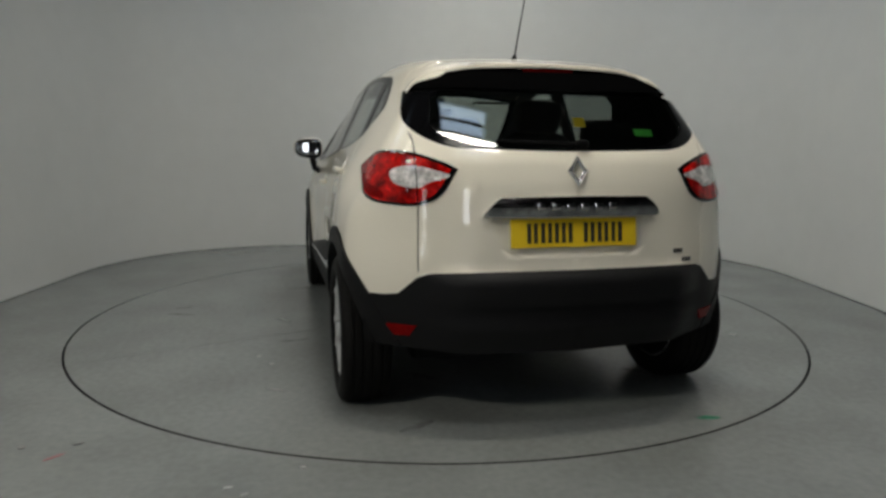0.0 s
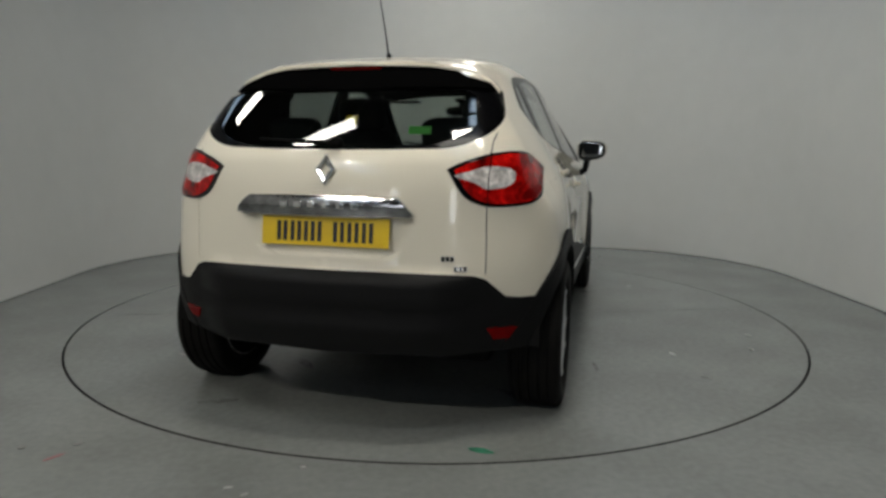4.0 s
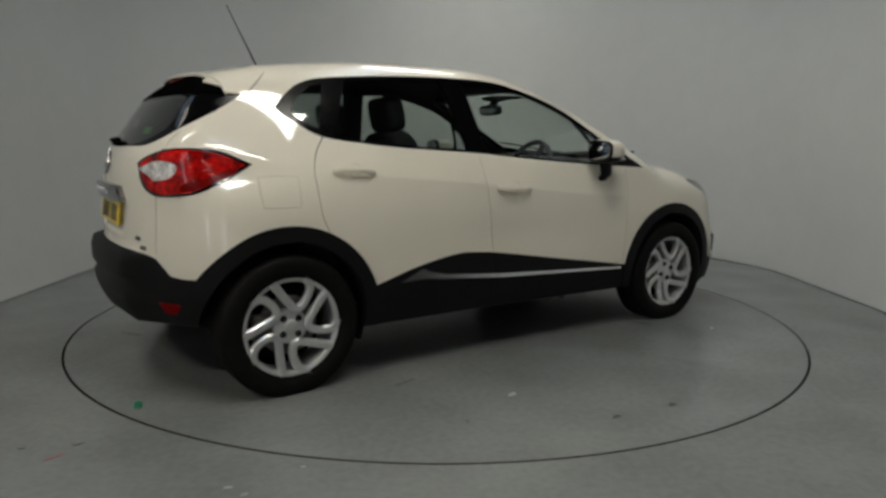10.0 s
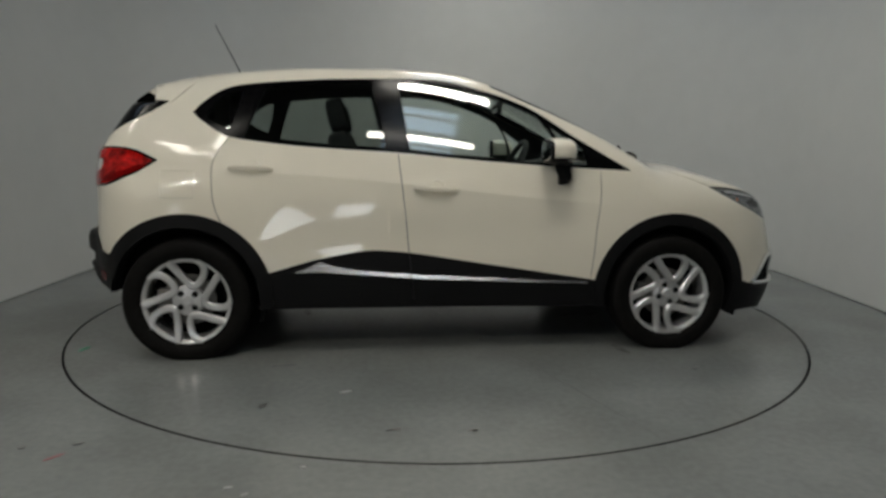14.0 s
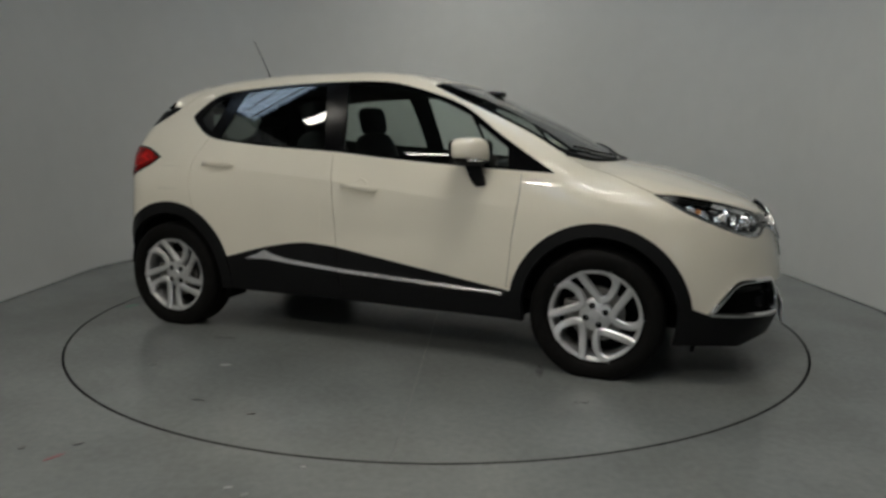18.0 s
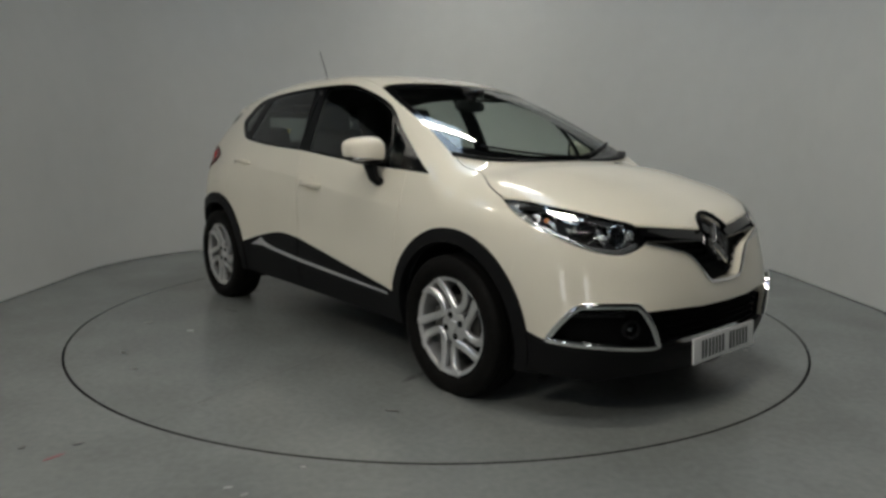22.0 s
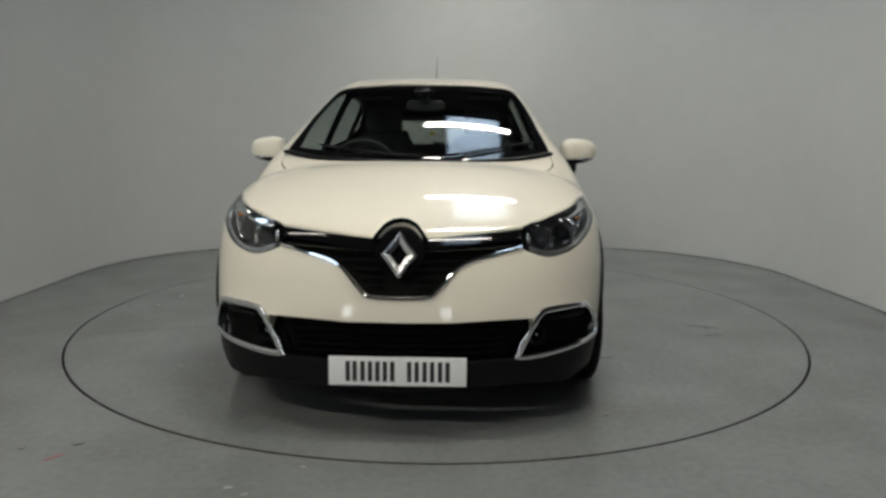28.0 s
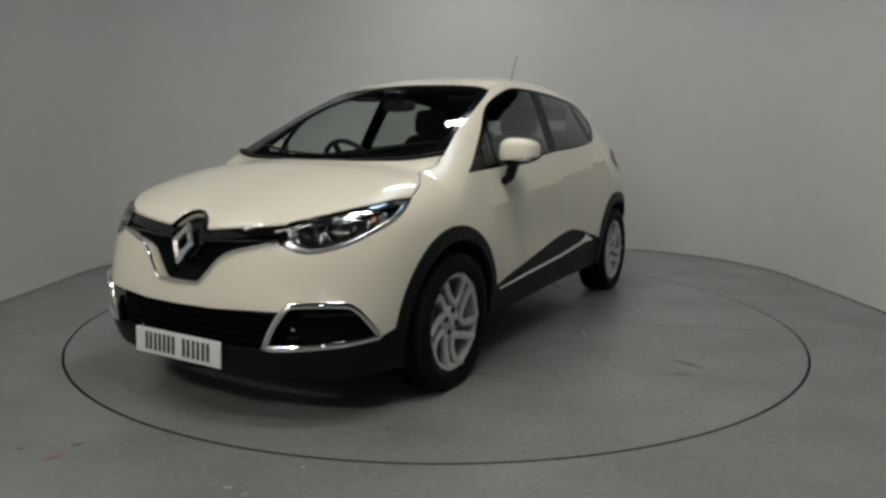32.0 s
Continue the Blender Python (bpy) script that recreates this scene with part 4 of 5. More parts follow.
def ball(cx, cy, cz, rx, ry, rz, e=0.6, lean=0.0, bm=None, nu=28, nv=16, low=-1.0, high=1.0):
    """A rounded box; lean shifts x with height. low and high cut it, as shares of its height."""
    bm = bm or bmesh.new()
    p = lambda a: math.copysign(abs(a) ** e, a)
    grid_v = []
    t0, t1 = math.asin(max(-1, min(1, math.copysign(abs(low) ** (1 / e), low)))), math.asin(max(-1, min(1, math.copysign(abs(high) ** (1 / e), high))))
    for j in range(nv + 1):
        t = t0 + (t1 - t0) * j / nv
        c, s = p(math.cos(t)), p(math.sin(t))
        grid_v.append([bm.verts.new((cx + rx * c * p(math.cos(2 * math.pi * i / nu)) + lean * s * rz, cy + ry * c * p(math.sin(2 * math.pi * i / nu)), cz + rz * s)) for i in range(nu)])
    for j in range(nv):
        for i in range(nu):
            bm.faces.new((grid_v[j][i], grid_v[j][(i + 1) % nu], grid_v[j + 1][(i + 1) % nu], grid_v[j + 1][i]))
    bm.faces.new(list(reversed(grid_v[0])))
    bm.faces.new(grid_v[-1])
    bmesh.ops.remove_doubles(bm, verts=bm.verts, dist=1e-5)
    return bm


# wheels
RIM, HUB_Z = 0.230, 0.311


def wheel(x, sign):
    cy = 0.772

    def put(bm):
        for vert in bm.verts:
            vert.co = Vector((vert.co.x, sign * (cy + vert.co.y), vert.co.z + HUB_Z)) + Vector((x, 0, 0))
        return bm

    rim = lathe([(0.220, -0.09), (0.226, -0.085), (0.209, -0.06), (0.204, 0.0), (0.205, 0.05), (0.2055, 0.068), (0.207, 0.078), (0.214, 0.085), (0.225, 0.088), (0.231, 0.088), (0.232, 0.084), (0.230, 0.076), (0.222, 0.07), (0.210, 0.05), (0.210, 0.0), (0.215, -0.06), (0.220, -0.09)], 80)
    lathe([(0.001, 0.073), (0.024, 0.073), (0.028, 0.070), (0.030, 0.066), (0.066, 0.064), (0.080, 0.058), (0.082, 0.03), (0.001, 0.028)], 40, bm=rim)
    rim_ob = part("wheel", put(rim), ALLOY, car, "silver alloy wheel with five twisted split spokes", flat_over=35)
    # each spoke runs in from the rim, turns in a rounded V by the hub and sweeps back out
    arm = [(-0.35, 0.93), (-0.24, 0.77), (-0.10, 0.585), (0.03, 0.42), (0.10, 0.352), (0.18, 0.338), (0.265, 0.385), (0.345, 0.49), (0.405, 0.62), (0.425, 0.74), (0.385, 0.86), (0.30, 0.94)]
    for k in range(5):
        a = radians(2 + 72 * k)
        c, d = math.cos(a), math.sin(a)
        path = []
        for px, pz in arm:
            r = math.hypot(px, pz)
            path.append((-sign * RIM * (px * c - pz * d), 0.060 + 0.024 * max(0.0, r - 0.35) - 0.006 * math.sin(math.pi * min(1, max(0, (r - 0.35) / 0.6))), RIM * (px * d + pz * c)))
        part("spoke", put(sweep(smooth_line(path, 4, closed=False), 0.0405, 0.034, up=(0, 1, 0), taper=lambda u: 0.92 + 0.16 * abs(2 * u - 1) ** 3)), ALLOY, rim_ob)
    half = [(0.224, 0.086), (0.231, 0.094), (0.237, 0.092), (0.243, 0.098), (0.265, 0.106), (0.288, 0.106), (0.305, 0.101), (0.317, 0.094), (0.322, 0.086), (0.3245, 0.074)]
    tread = []
    for g in (0.058, 0.02, -0.02, -0.058):
        tread += [(0.326, g + 0.006), (0.319, g + 0.004), (0.319, g - 0.004), (0.326, g - 0.006)]
    prof = half + tread + [(r, -d) for r, d in reversed(half)]
    tyre = put(lathe(prof, 96))
    for vert in tyre.verts:
        vert.co.z = max(vert.co.z, 0.0005)      # pressed flat by the car's weight
    part("tyre", tyre, RUBBER, rim_ob, "worn black rubber tyre", flat_over=50)
    part("brake_disc", put(lathe([(0.05, 0.03), (0.135, 0.03), (0.135, 0.006), (0.05, 0.006), (0.05, 0.03)], 48)), IRON, rim_ob)
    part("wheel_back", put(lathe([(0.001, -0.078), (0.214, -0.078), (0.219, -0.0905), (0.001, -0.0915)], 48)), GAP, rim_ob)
    cal = bmesh.new()
    add_box(cal, -0.16, -0.075, -0.005, 0.042, -0.06, 0.06, 0.012)
    part("brake_caliper", put(cal), IRON, rim_ob)
    for k in range(4):
        a = radians((42 if x < 0 else 20) + 90 * k)
        nut = lathe([(0.001, 0.002), (0.008, 0.002), (0.009, 0.004), (0.015, 0.0048), (0.016, 0.0)], 14)
        for vert in nut.verts:
            vert.co += Vector((0.050 * math.cos(a), 0.0632, 0.050 * math.sin(a)))
        part("wheel_bolt", put(nut), GAP, rim_ob)
    # wheel well
    well = bmesh.new()
    ring = [[], [], []]
    for k in range(33):
        a = radians(4 + 172 * k / 32)
        for row, (r, d) in zip(ring, ((0.395, 0.80), (0.40, 0.60), (0.001, 0.60))):
            row.append(well.verts.new((x + r * math.cos(a), sign * d, 0.323 + r * math.sin(a))))
    for a, b in zip(ring, ring[1:]):
        for k in range(32):
            well.faces.new((a[k], a[k + 1], b[k + 1], b[k]))
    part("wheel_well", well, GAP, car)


for wx in (1.299, -1.298):
    for sgn in (-1, 1):
        wheel(wx, sgn)
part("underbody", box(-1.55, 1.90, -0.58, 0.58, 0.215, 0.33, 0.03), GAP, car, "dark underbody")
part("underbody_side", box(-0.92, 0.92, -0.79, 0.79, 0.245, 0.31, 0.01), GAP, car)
part("exhaust_silencer", ball(-1.60, 0.30, 0.33, 0.15, 0.22, 0.05), BLACK, car)

# air deflectors ahead of the wheels
for sgn in (-1, 1):
    for dx, dy, dz in ((1.765, 0.66, 0.155), (-0.915, 0.72, 0.185)):
        tab = box(-0.008, 0.008, -0.085, 0.085, 0.0, 0.085, 0.004)
        for vert in tab.verts:
            vert.co = Vector((dx + vert.co.x + 0.25 * (vert.co.z - 0.085), sgn * (dy + vert.co.y), dz + vert.co.z))
        part("air_deflector", tab, GAP, car)

# door handles
for sgn, fd, rd in ((-1, front_doors[0], rear_doors[0]), (1, front_doors[1], rear_doors[1])):
    for door, (xa, za), (xb, zb) in ((fd, (-0.118, 0.898), (0.112, 0.884)), (rd, (-1.072, 0.996), (-0.85, 0.990))):
        pts, ups = [], []
        for i in range(13):
            u = i / 12
            pts.append(side_point(xa + (xb - xa) * u, za + (zb - za) * u, sgn, 0.004 + 0.026 * min(1, 4 * min(u, 1 - u)) ** 0.8))
            ups.append((0, sgn, 0.1))
        part("door_handle", sweep(pts, 0.030, 0.016, up=ups, taper=lambda u: 0.75 + 0.25 * math.sin(math.pi * u)), PAINT, door, "body-coloured door handle")
        cup = bmesh.new()
        mid = side_point((xa + xb) / 2 + 0.01, (za + zb) / 2 + 0.012, sgn, 0.0015)
        nrm = Vector(normals(np.array([mid]))[0])
        nrm.y = abs(nrm.y) * sgn
        lathe([(0.001, -0.004), (0.024, -0.003), (0.033, 0.0), (0.037, 0.0008), (0.040, -0.002)], 24, "z", cup)
        bmesh.ops.transform(cup, matrix=Matrix.Translation(mid) @ nrm.to_track_quat("Z", "X").to_matrix().to_4x4(), verts=cup.verts)
        part("handle_cup", cup, PAINT, door)

# door mirrors
def slimmer(bm, sgn):
    """Draws a mirror's outer end in."""
    for vert in bm.verts:
        u = max(0.0, (vert.co.y * sgn - 0.80) / 0.20)
        vert.co.z = 1.105 + (vert.co.z - 1.105) * (1.06 - 0.30 * u ** 1.5)
        vert.co.x = 0.60 + (vert.co.x - 0.60) * (1.05 - 0.35 * u ** 1.5)
    return bm


for sgn, fd in ((-1, front_doors[0]), (1, front_doors[1])):
    cap = part("door_mirror", slimmer(ball(0.655, sgn * 0.888, 1.094, 0.090, 0.101, 0.070, 0.66, lean=-0.1, low=-0.62), sgn), PAINT, car, "door mirror with ivory cap on a black foot")
    part("mirror_base", slimmer(ball(0.653, sgn * 0.886, 1.090, 0.087, 0.097, 0.070, 0.66, lean=-0.1, high=-0.62), sgn), BLACK, cap)
    part("mirror_strip", ball(0.690, sgn * 0.910, 1.050, 0.046, 0.056, 0.010, 0.7), CHROME, cap)
    part("mirror_foot", sweep([(0.66, sgn * 0.860, 1.045), (0.675, sgn * 0.852, 1.0), (0.688, sgn * 0.845, 0.955), (0.69, sgn * 0.81, 0.930)], 0.085, 0.05, up=(0, sgn, 0), taper=lambda u: 1.0 - 0.25 * u), BLACK, cap)
    part("mirror_frame", slimmer(ball(0.582, sgn * 0.890, 1.094, 0.016, 0.091, 0.063, 0.55), sgn), BLACK, cap)
    part("mirror_glass", slimmer(ball(0.569, sgn * 0.890, 1.094, 0.006, 0.080, 0.052, 0.55), sgn), MIRROR, cap)

# tail: handle bar, number plate, badge, small letters, spoiler, wiper
bm = bmesh.new()
cols = []
for i in range(41):
    s = -0.355 + 0.71 * i / 40 + 0.012
    col = []
    for j in range(9):
        u = j / 8
        shrink = 1 - 0.17 * u ** 1.5
        q, nn = end_point((s - 0.012) * shrink + 0.012, 0.862 + 0.073 * u - 0.004 * (s / 0.35) ** 2 * u, -1, 0.012 + 0.022 * math.sin(math.pi * (0.16 + 0.62 * u)))
        col.append(bm.verts.new(q))
    col.append(bm.verts.new(col[-1].co + Vector((0.05, 0, -0.005))))
    col.insert(0, bm.verts.new(col[0].co + Vector((0.05, 0, 0.0))))
    cols.append(col)
for a, b in zip(cols, cols[1:]):
    for j in range(len(a) - 1):
        bm.faces.new((a[j], a[j + 1], b[j + 1], b[j]))
bm.faces.new(cols[0])
bm.faces.new(list(reversed(cols[-1])))
part("tailgate_bar", bm, REFLECTCHROME, tailgate, "chrome tailgate bar with a dark reflection put into its colour", flat_over=60)


for k in range(6):
    q, nn = end_point(0.155 - 0.057 * k, 0.899, -1, 0.032)
    bar = box(-0.006, 0.006, -0.016, 0.016, -0.013, 0.013, 0.004)
    bmesh.ops.transform(bar, matrix=Matrix.Translation(q) @ nn.to_track_quat("X", "Z").to_matrix().to_4x4(), verts=bar.verts)
    part("letter_bar", bar, CHROME, tailgate)


def plate(name, x, cy, z0, tilt, way, mat, parent, label):
    """A number plate with plain bars for its characters."""
    m = Matrix.Translation((x, cy, z0)) @ Matrix.Rotation(radians(tilt), 4, "Y")
    bm = box(-0.004, 0.004, -0.26, 0.26, -0.0555, 0.0555, 0.003)
    bmesh.ops.transform(bm, matrix=m, verts=bm.verts)
    ob = part(name, bm, mat, parent, label, flat_over=30)
    at = -0.196
    for wide in (0.044, 0.046, 0.014, 0.046, 0.0, 0.046, 0.046, 0.046):
        if not wide:
            at += 0.034
            continue
        for off in ([0.0] if wide < 0.02 else [-wide / 2 + 0.009, wide / 2 - 0.009]):
            y = (at + wide / 2 + off) * way
            bar = box(way * 0.0042 - 0.0008, way * 0.0042 + 0.0008, y - 0.0085, y + 0.0085, -0.0385, 0.0385)
            bmesh.ops.transform(bar, matrix=m, verts=bar.verts)
            part("plate_bar", bar, INK, ob)
        at += wide + 0.012
    return ob


plate("number_plate", -1.886, 0.006, 0.795, 7, -1, YELLOW, car, "yellow rear number plate")
plate("number_plate", 2.157, -0.003, 0.281, -3, 1, WHITE, car, "white front number plate")


def badge(cz, w, h, way, parent, ring_w, label):
    """A plain bright lozenge with an open middle."""
    c, n = end_point(0.0, cz, way, 0.0)
    turn = Matrix.Translation(c) @ n.to_track_quat("X", "Z").to_matrix().to_4x4()
    bm = bmesh.new()
    loops = []
    for k, d in ((1.0, 0.002), (1.0, 0.010), (1 - ring_w * 0.35, 0.018), (1 - ring_w, 0.010), (1 - ring_w, 0.004)):
        loops.append([bm.verts.new((d, y * k * w, z * k * h)) for y, z in ((0, 1), (0.22, 0.78), (0.55, 0.42), (1, 0), (0.55, -0.42), (0.22, -0.78), (0, -1), (-0.22, -0.78), (-0.55, -0.42), (-1, 0), (-0.55, 0.42), (-0.22, 0.78))])
    for a, b in zip(loops, loops[1:]):
        for k in range(12):
            bm.faces.new((a[k], a[(k + 1) % 12], b[(k + 1) % 12], b[k]))
    bmesh.ops.transform(bm, matrix=turn, verts=bm.verts)
    return part("badge", bm, BRUSHED, parent, label, flat_over=25)


badge(1.028, 0.042, 0.060, -1, tailgate, 0.5, "chrome lozenge badge")
nose_badge = badge(0.713, 0.068, 0.092, 1, front_bumper, 0.5, "chrome lozenge badge")
for y0, z0, wide in ((-0.468, 0.706, 0.05), (-0.515, 0.668, 0.05)):
    for k in range(3):
        q, nn = end_point(y0 - k * wide / 3 + wide / 3, z0, -1, 0.002)
        bar = box(-0.002, 0.002, -wide / 8, wide / 8, -0.009, 0.009)
        bmesh.ops.transform(bar, matrix=Matrix.Translation(q) @ nn.to_track_quat("X", "Z").to_matrix().to_4x4(), verts=bar.verts)
        part("letter_bar", bar, REFLECTCHROME, tailgate)

seam_x = spline([(0.0, -1.272), (0.44, -1.280), (0.50, -1.292), (0.55, -1.335), (0.59, -1.396)])
tip_z = spline([(0.0, 1.456), (0.3, 1.448), (0.45, 1.426), (0.55, 1.388), (0.59, 1.342)])
edge_z = spline([(0.44, float(lift(np.array([(-1.28, -0.44, 0.6)]), np.array([(0.0, 0.0, 1.0)]))[0, 2])), (0.50, 1.450), (0.55, 1.396), (0.59, 1.340)])
over, under = bmesh.new(), bmesh.new()
tops, lows = [], []
for i in range(49):
    y = -0.59 + 1.18 * i / 48
    s = abs(y)
    start, tip = float(seam_x(s)), -1.562 + 0.065 * (s / 0.5) ** 2
    zt = float(tip_z(s))
    z0 = float(edge_z(s)) if s > 0.44 else float(lift(np.array([(start, -s, 0.6)]), np.array([(0.0, 0.0, 1.0)]))[0, 2])
    sec = []
    for k in range(8):
        u = k / 7
        sec.append((start + (tip - start) * u, y, z0 * (1 - u) ** 1.3 + zt * (1 - (1 - u) ** 1.3) + 0.004))
    sec += [(tip - 0.004, y, zt - 0.004), (tip - 0.002, y, zt - 0.012)]
    tops.append([over.verts.new(q) for q in sec])
    back = [(tip - 0.001, y, zt - 0.013), (tip + 0.03, y, zt - 0.022), (max(tip + 0.05, -1.50 + 0.04 * (s / 0.5) ** 2), y, zt - 0.04), (start - 0.08, y, min(zt - 0.045, 1.36))]
    lows.append([under.verts.new(q) for q in back])
for bmx, rows_s in ((over, tops), (under, lows[2:-2])):
    for a, b in zip(rows_s, rows_s[1:]):
        for k in range(len(a) - 1):
            bmx.faces.new((a[k], a[k + 1], b[k + 1], b[k]))
spoiler = part("spoiler", over, PAINT, tailgate, "ivory roof spoiler", flat_over=50)
# painted black for the shade below the spoiler
part("spoiler_underside", under, PAINTED_SHADE, tailgate, "matt black underside with its shade put into the colour")
part("high_brake_lamp", box(-1.556, -1.52, -0.11, 0.11, 1.428, 1.438, 0.003), DARKRED, tailgate, "dark red high brake lamp")
q, nn = end_point(-0.03, 1.122, -1, 0.012)
q2, nn2 = end_point(0.30, 1.135, -1, 0.014)
wiper = part("rear_wiper", sweep([q, q.lerp(q2, 0.5) + Vector((-0.012, 0, 0)), q2], 0.018, 0.014, up=(-1, 0, 0.5), taper=lambda u: 1.0 - 0.4 * u), SLAT, tailgate)
part("wiper_pivot", ball(q.x, q.y, q.z, 0.022, 0.028, 0.022, 0.8), SLAT, tailgate)

# nose: grille, intake slats, fog lamps, headlamp insides
low_edge = [(0.452, 0.742), (0.318, 0.711), (0.255, 0.692), (0.215, 0.665), (0.173, 0.618), (0.135, 0.578)]
half_at = spline(sorted((z, s) for s, z in low_edge))


def bar_across(z_mid, half, rise, depth_in, width, thick, mat, parent, name, gap=0.0):
    runs = [(-half, -gap), (gap, half)] if gap else [(-half, half)]
    for a, b in runs:
        pts, ups = [], []
        for i in range(17):
            s = a + (b - a) * i / 16
            q, nn = end_point(s if s else 1e-4, z_mid + rise * abs(s), 1, -depth_in)
            pts.append(q)
            ups.append(nn)
        part(name, sweep(pts, width, thick, up=ups), mat, parent)


for k in range(5):
    z = 0.600 + 0.032 * k
    bar_across(z, float(half_at(z)) - 0.035, 0.0, 0.034, 0.013, 0.016, SLAT, front_bumper, "grille_slat", 0.06)
bar_across(0.728, 0.445, 0.055, 0.016, 0.012, 0.016, GLOSS, front_bumper, "grille_slat", 0.095)
for k in range(5):
    bar_across(0.338 + 0.029 * k, 0.405 + 0.012 * k, 0.004, 0.034, 0.011, 0.02, SLAT, front_bumper, "intake_slat")
trim = []
ups = []
for sgn in (1, -1):
    pts = smooth_line([(0.462, 0.740), (0.318, 0.707), (0.255, 0.688), (0.213, 0.661), (0.171, 0.614), (0.133, 0.573), (0.10, 0.560), (0.0001, 0.556)], 4, closed=False)
    for s, z in (pts if sgn > 0 else pts[::-1][1:]):
        q, nn = end_point(sgn * s, z, 1, 0.004)
        trim.append(q)
        ups.append(nn)
part("grille_trim", sweep(trim, 0.011, 0.010, up=ups), CHROME, front_bumper, "chrome trim below the grille")
surround = []
ups = []
for sgn in (1, -1):
    pts = [(0.10, 0.765), (0.085, 0.785), (0.06, 0.812), (0.03, 0.826), (0.0001, 0.829)]
    for s, z in (pts if sgn > 0 else pts[::-1][1:]):
        q, nn = end_point(sgn * s, z, 1, 0.006)
        surround.append(q)
        ups.append(nn)
part("badge_surround", sweep(surround, 0.014, 0.024, up=ups), SATIN, front_bumper)


def lamp_pod(place, way, r, parent, name, mat_ring, mat_core):
    m = Matrix.Translation(place) @ Vector(way).to_track_quat("Z", "Y").to_matrix().to_4x4()
    ring = lathe([(r * 0.72, -0.03), (r * 0.8, 0.0), (r * 0.95, 0.012), (r, 0.006), (r, -0.03)], 32, "z")
    bmesh.ops.transform(ring, matrix=m, verts=ring.verts)
    ob = part(name, ring, mat_ring, parent)
    bowl = lathe([(r * 0.40, -0.028), (r * 0.55, -0.025), (r * 0.68, -0.016), (r * 0.78, -0.004)], 13, "z")
    bmesh.ops.transform(bowl, matrix=m, verts=bowl.verts)
    part("bowl", bowl, mat_ring, parent, smooth=False)
    core = lathe([(0.001, 0.004), (r * 0.25, 0.001), (r * 0.45, -0.008), (r * 0.52, -0.026)], 32, "z")
    bmesh.ops.transform(core, matrix=m, verts=core.verts)
    part("bulb_lens", core, mat_core, parent)


for i, sgn in enumerate((-1, 1)):
    hl = headlamps[i]
    lamp_pod((1.868, sgn * 0.638, 0.785), (0.92, sgn * 0.38, 0.1), 0.054, hl, "projector", CHROME, GLOSS)
    lamp_pod((1.950, sgn * 0.540, 0.766), (0.95, sgn * 0.25, 0.1), 0.048, hl, "reflector_bowl", CHROME, GLOSS)
    part("indicator_bulb", ball(1.735, sgn * 0.715, 0.822, 0.010, 0.008, 0.010, 0.9), AMBER, hl)
    for fx, fy, fz, h in ((1.905, 0.590, 0.752, 0.030), (1.82, 0.672, 0.775, 0.026), (1.76, 0.712, 0.800, 0.024), (1.70, 0.735, 0.830, 0.020), (1.80, 0.655, 0.822, 0.016)):
        part("chrome_fin", ball(fx, sgn * fy, fz, 0.022, 0.010, h, 0.7, lean=-0.4, nu=16, nv=8), CHROME, hl)
    part("chrome_cheek", ball(1.975, sgn * 0.487, 0.765, 0.02, 0.012, 0.026, 0.8), CHROME, hl)
    part("lamp_brow", sweep(smooth_line([(1.945, sgn * 0.50, 0.815), (1.86, sgn * 0.555, 0.838), (1.76, sgn * 0.62, 0.862)], 4, closed=False), 0.016, 0.03, up=(0.8, sgn * 0.5, 0.2)), BLACK, hl)
    # bright strip along the lamp's top, silver bezel along its foot and up its outer end
    for k0, k1, k, wide, name, mat in ((7, 19, 0.84, 0.042, "light_strip", CHROME), (17, 51, 0.90, 0.026, "bezel", BEZEL)):
        edge_uv = shrunk(head_lamp, k)[k0:k1]
        q = girdle(edge_uv[:, 0], edge_uv[:, 1])
        nq = normals(q)
        q = (q - nq * 0.014) * [1, -sgn, 1]
        part(name, sweep(q, wide, 0.012, up=nq * [1, -sgn, 1]), mat, hl)
    ft = fog_trims[i]
    ring_uv = fog_out.mean(0) + (fog_out - fog_out.mean(0)) * [0.95, 0.91]
    ring_p = girdle(ring_uv[:, 0], ring_uv[:, 1])
    ring_n = normals(ring_p)
    ring_q = (ring_p + ring_n * 0.010) * [1, -sgn, 1]
    part("chrome_ring", sweep(ring_q, 0.024, 0.018, up=ring_n * [1, -sgn, 1], closed=True), CHROME, ft)
    lamp_pod((2.035, sgn * 0.530, 0.398), (0.96, sgn * 0.25, 0.0), 0.038, ft, "fog_lamp", BLACK, MIRROR)
    bar = smooth_line([(1.86, sgn * 0.745, 0.455), (1.95, sgn * 0.68, 0.462), (2.03, sgn * 0.57, 0.463)], 4, closed=False)
    part("bay_bar", sweep(bar, 0.018, 0.014, up=(0.8, sgn * 0.5, 0)), BLACK, ft)

# wipers, aerial, roof
for ya, yb in ((-0.50, 0.08), (0.12, 0.60)):
    pts = []
    for i in range(9):
        u = i / 8
        y = ya + (yb - ya) * u
        x = 1.246 - 0.21 * (abs(y) / 0.6) ** 2 - 0.012 * math.sin(math.pi * u)
        q = lift(np.array([(x, y, 0.55)]), np.array([(0.0, 0.0, 1.0)]))[0]
        pts.append((q[0], q[1], q[2] + 0.008))
    part("front_wiper", sweep(pts, 0.016, 0.012), BLACK, car)
aerial = part("aerial", sweep([(-1.09, 0, 1.512), (-1.12, 0, 1.522), (-1.135, 0, 1.545)], 0.05, 0.02, up=(0, 0, 1), taper=lambda u: 1 - 0.65 * u), BLACK, car, "thin whip aerial")
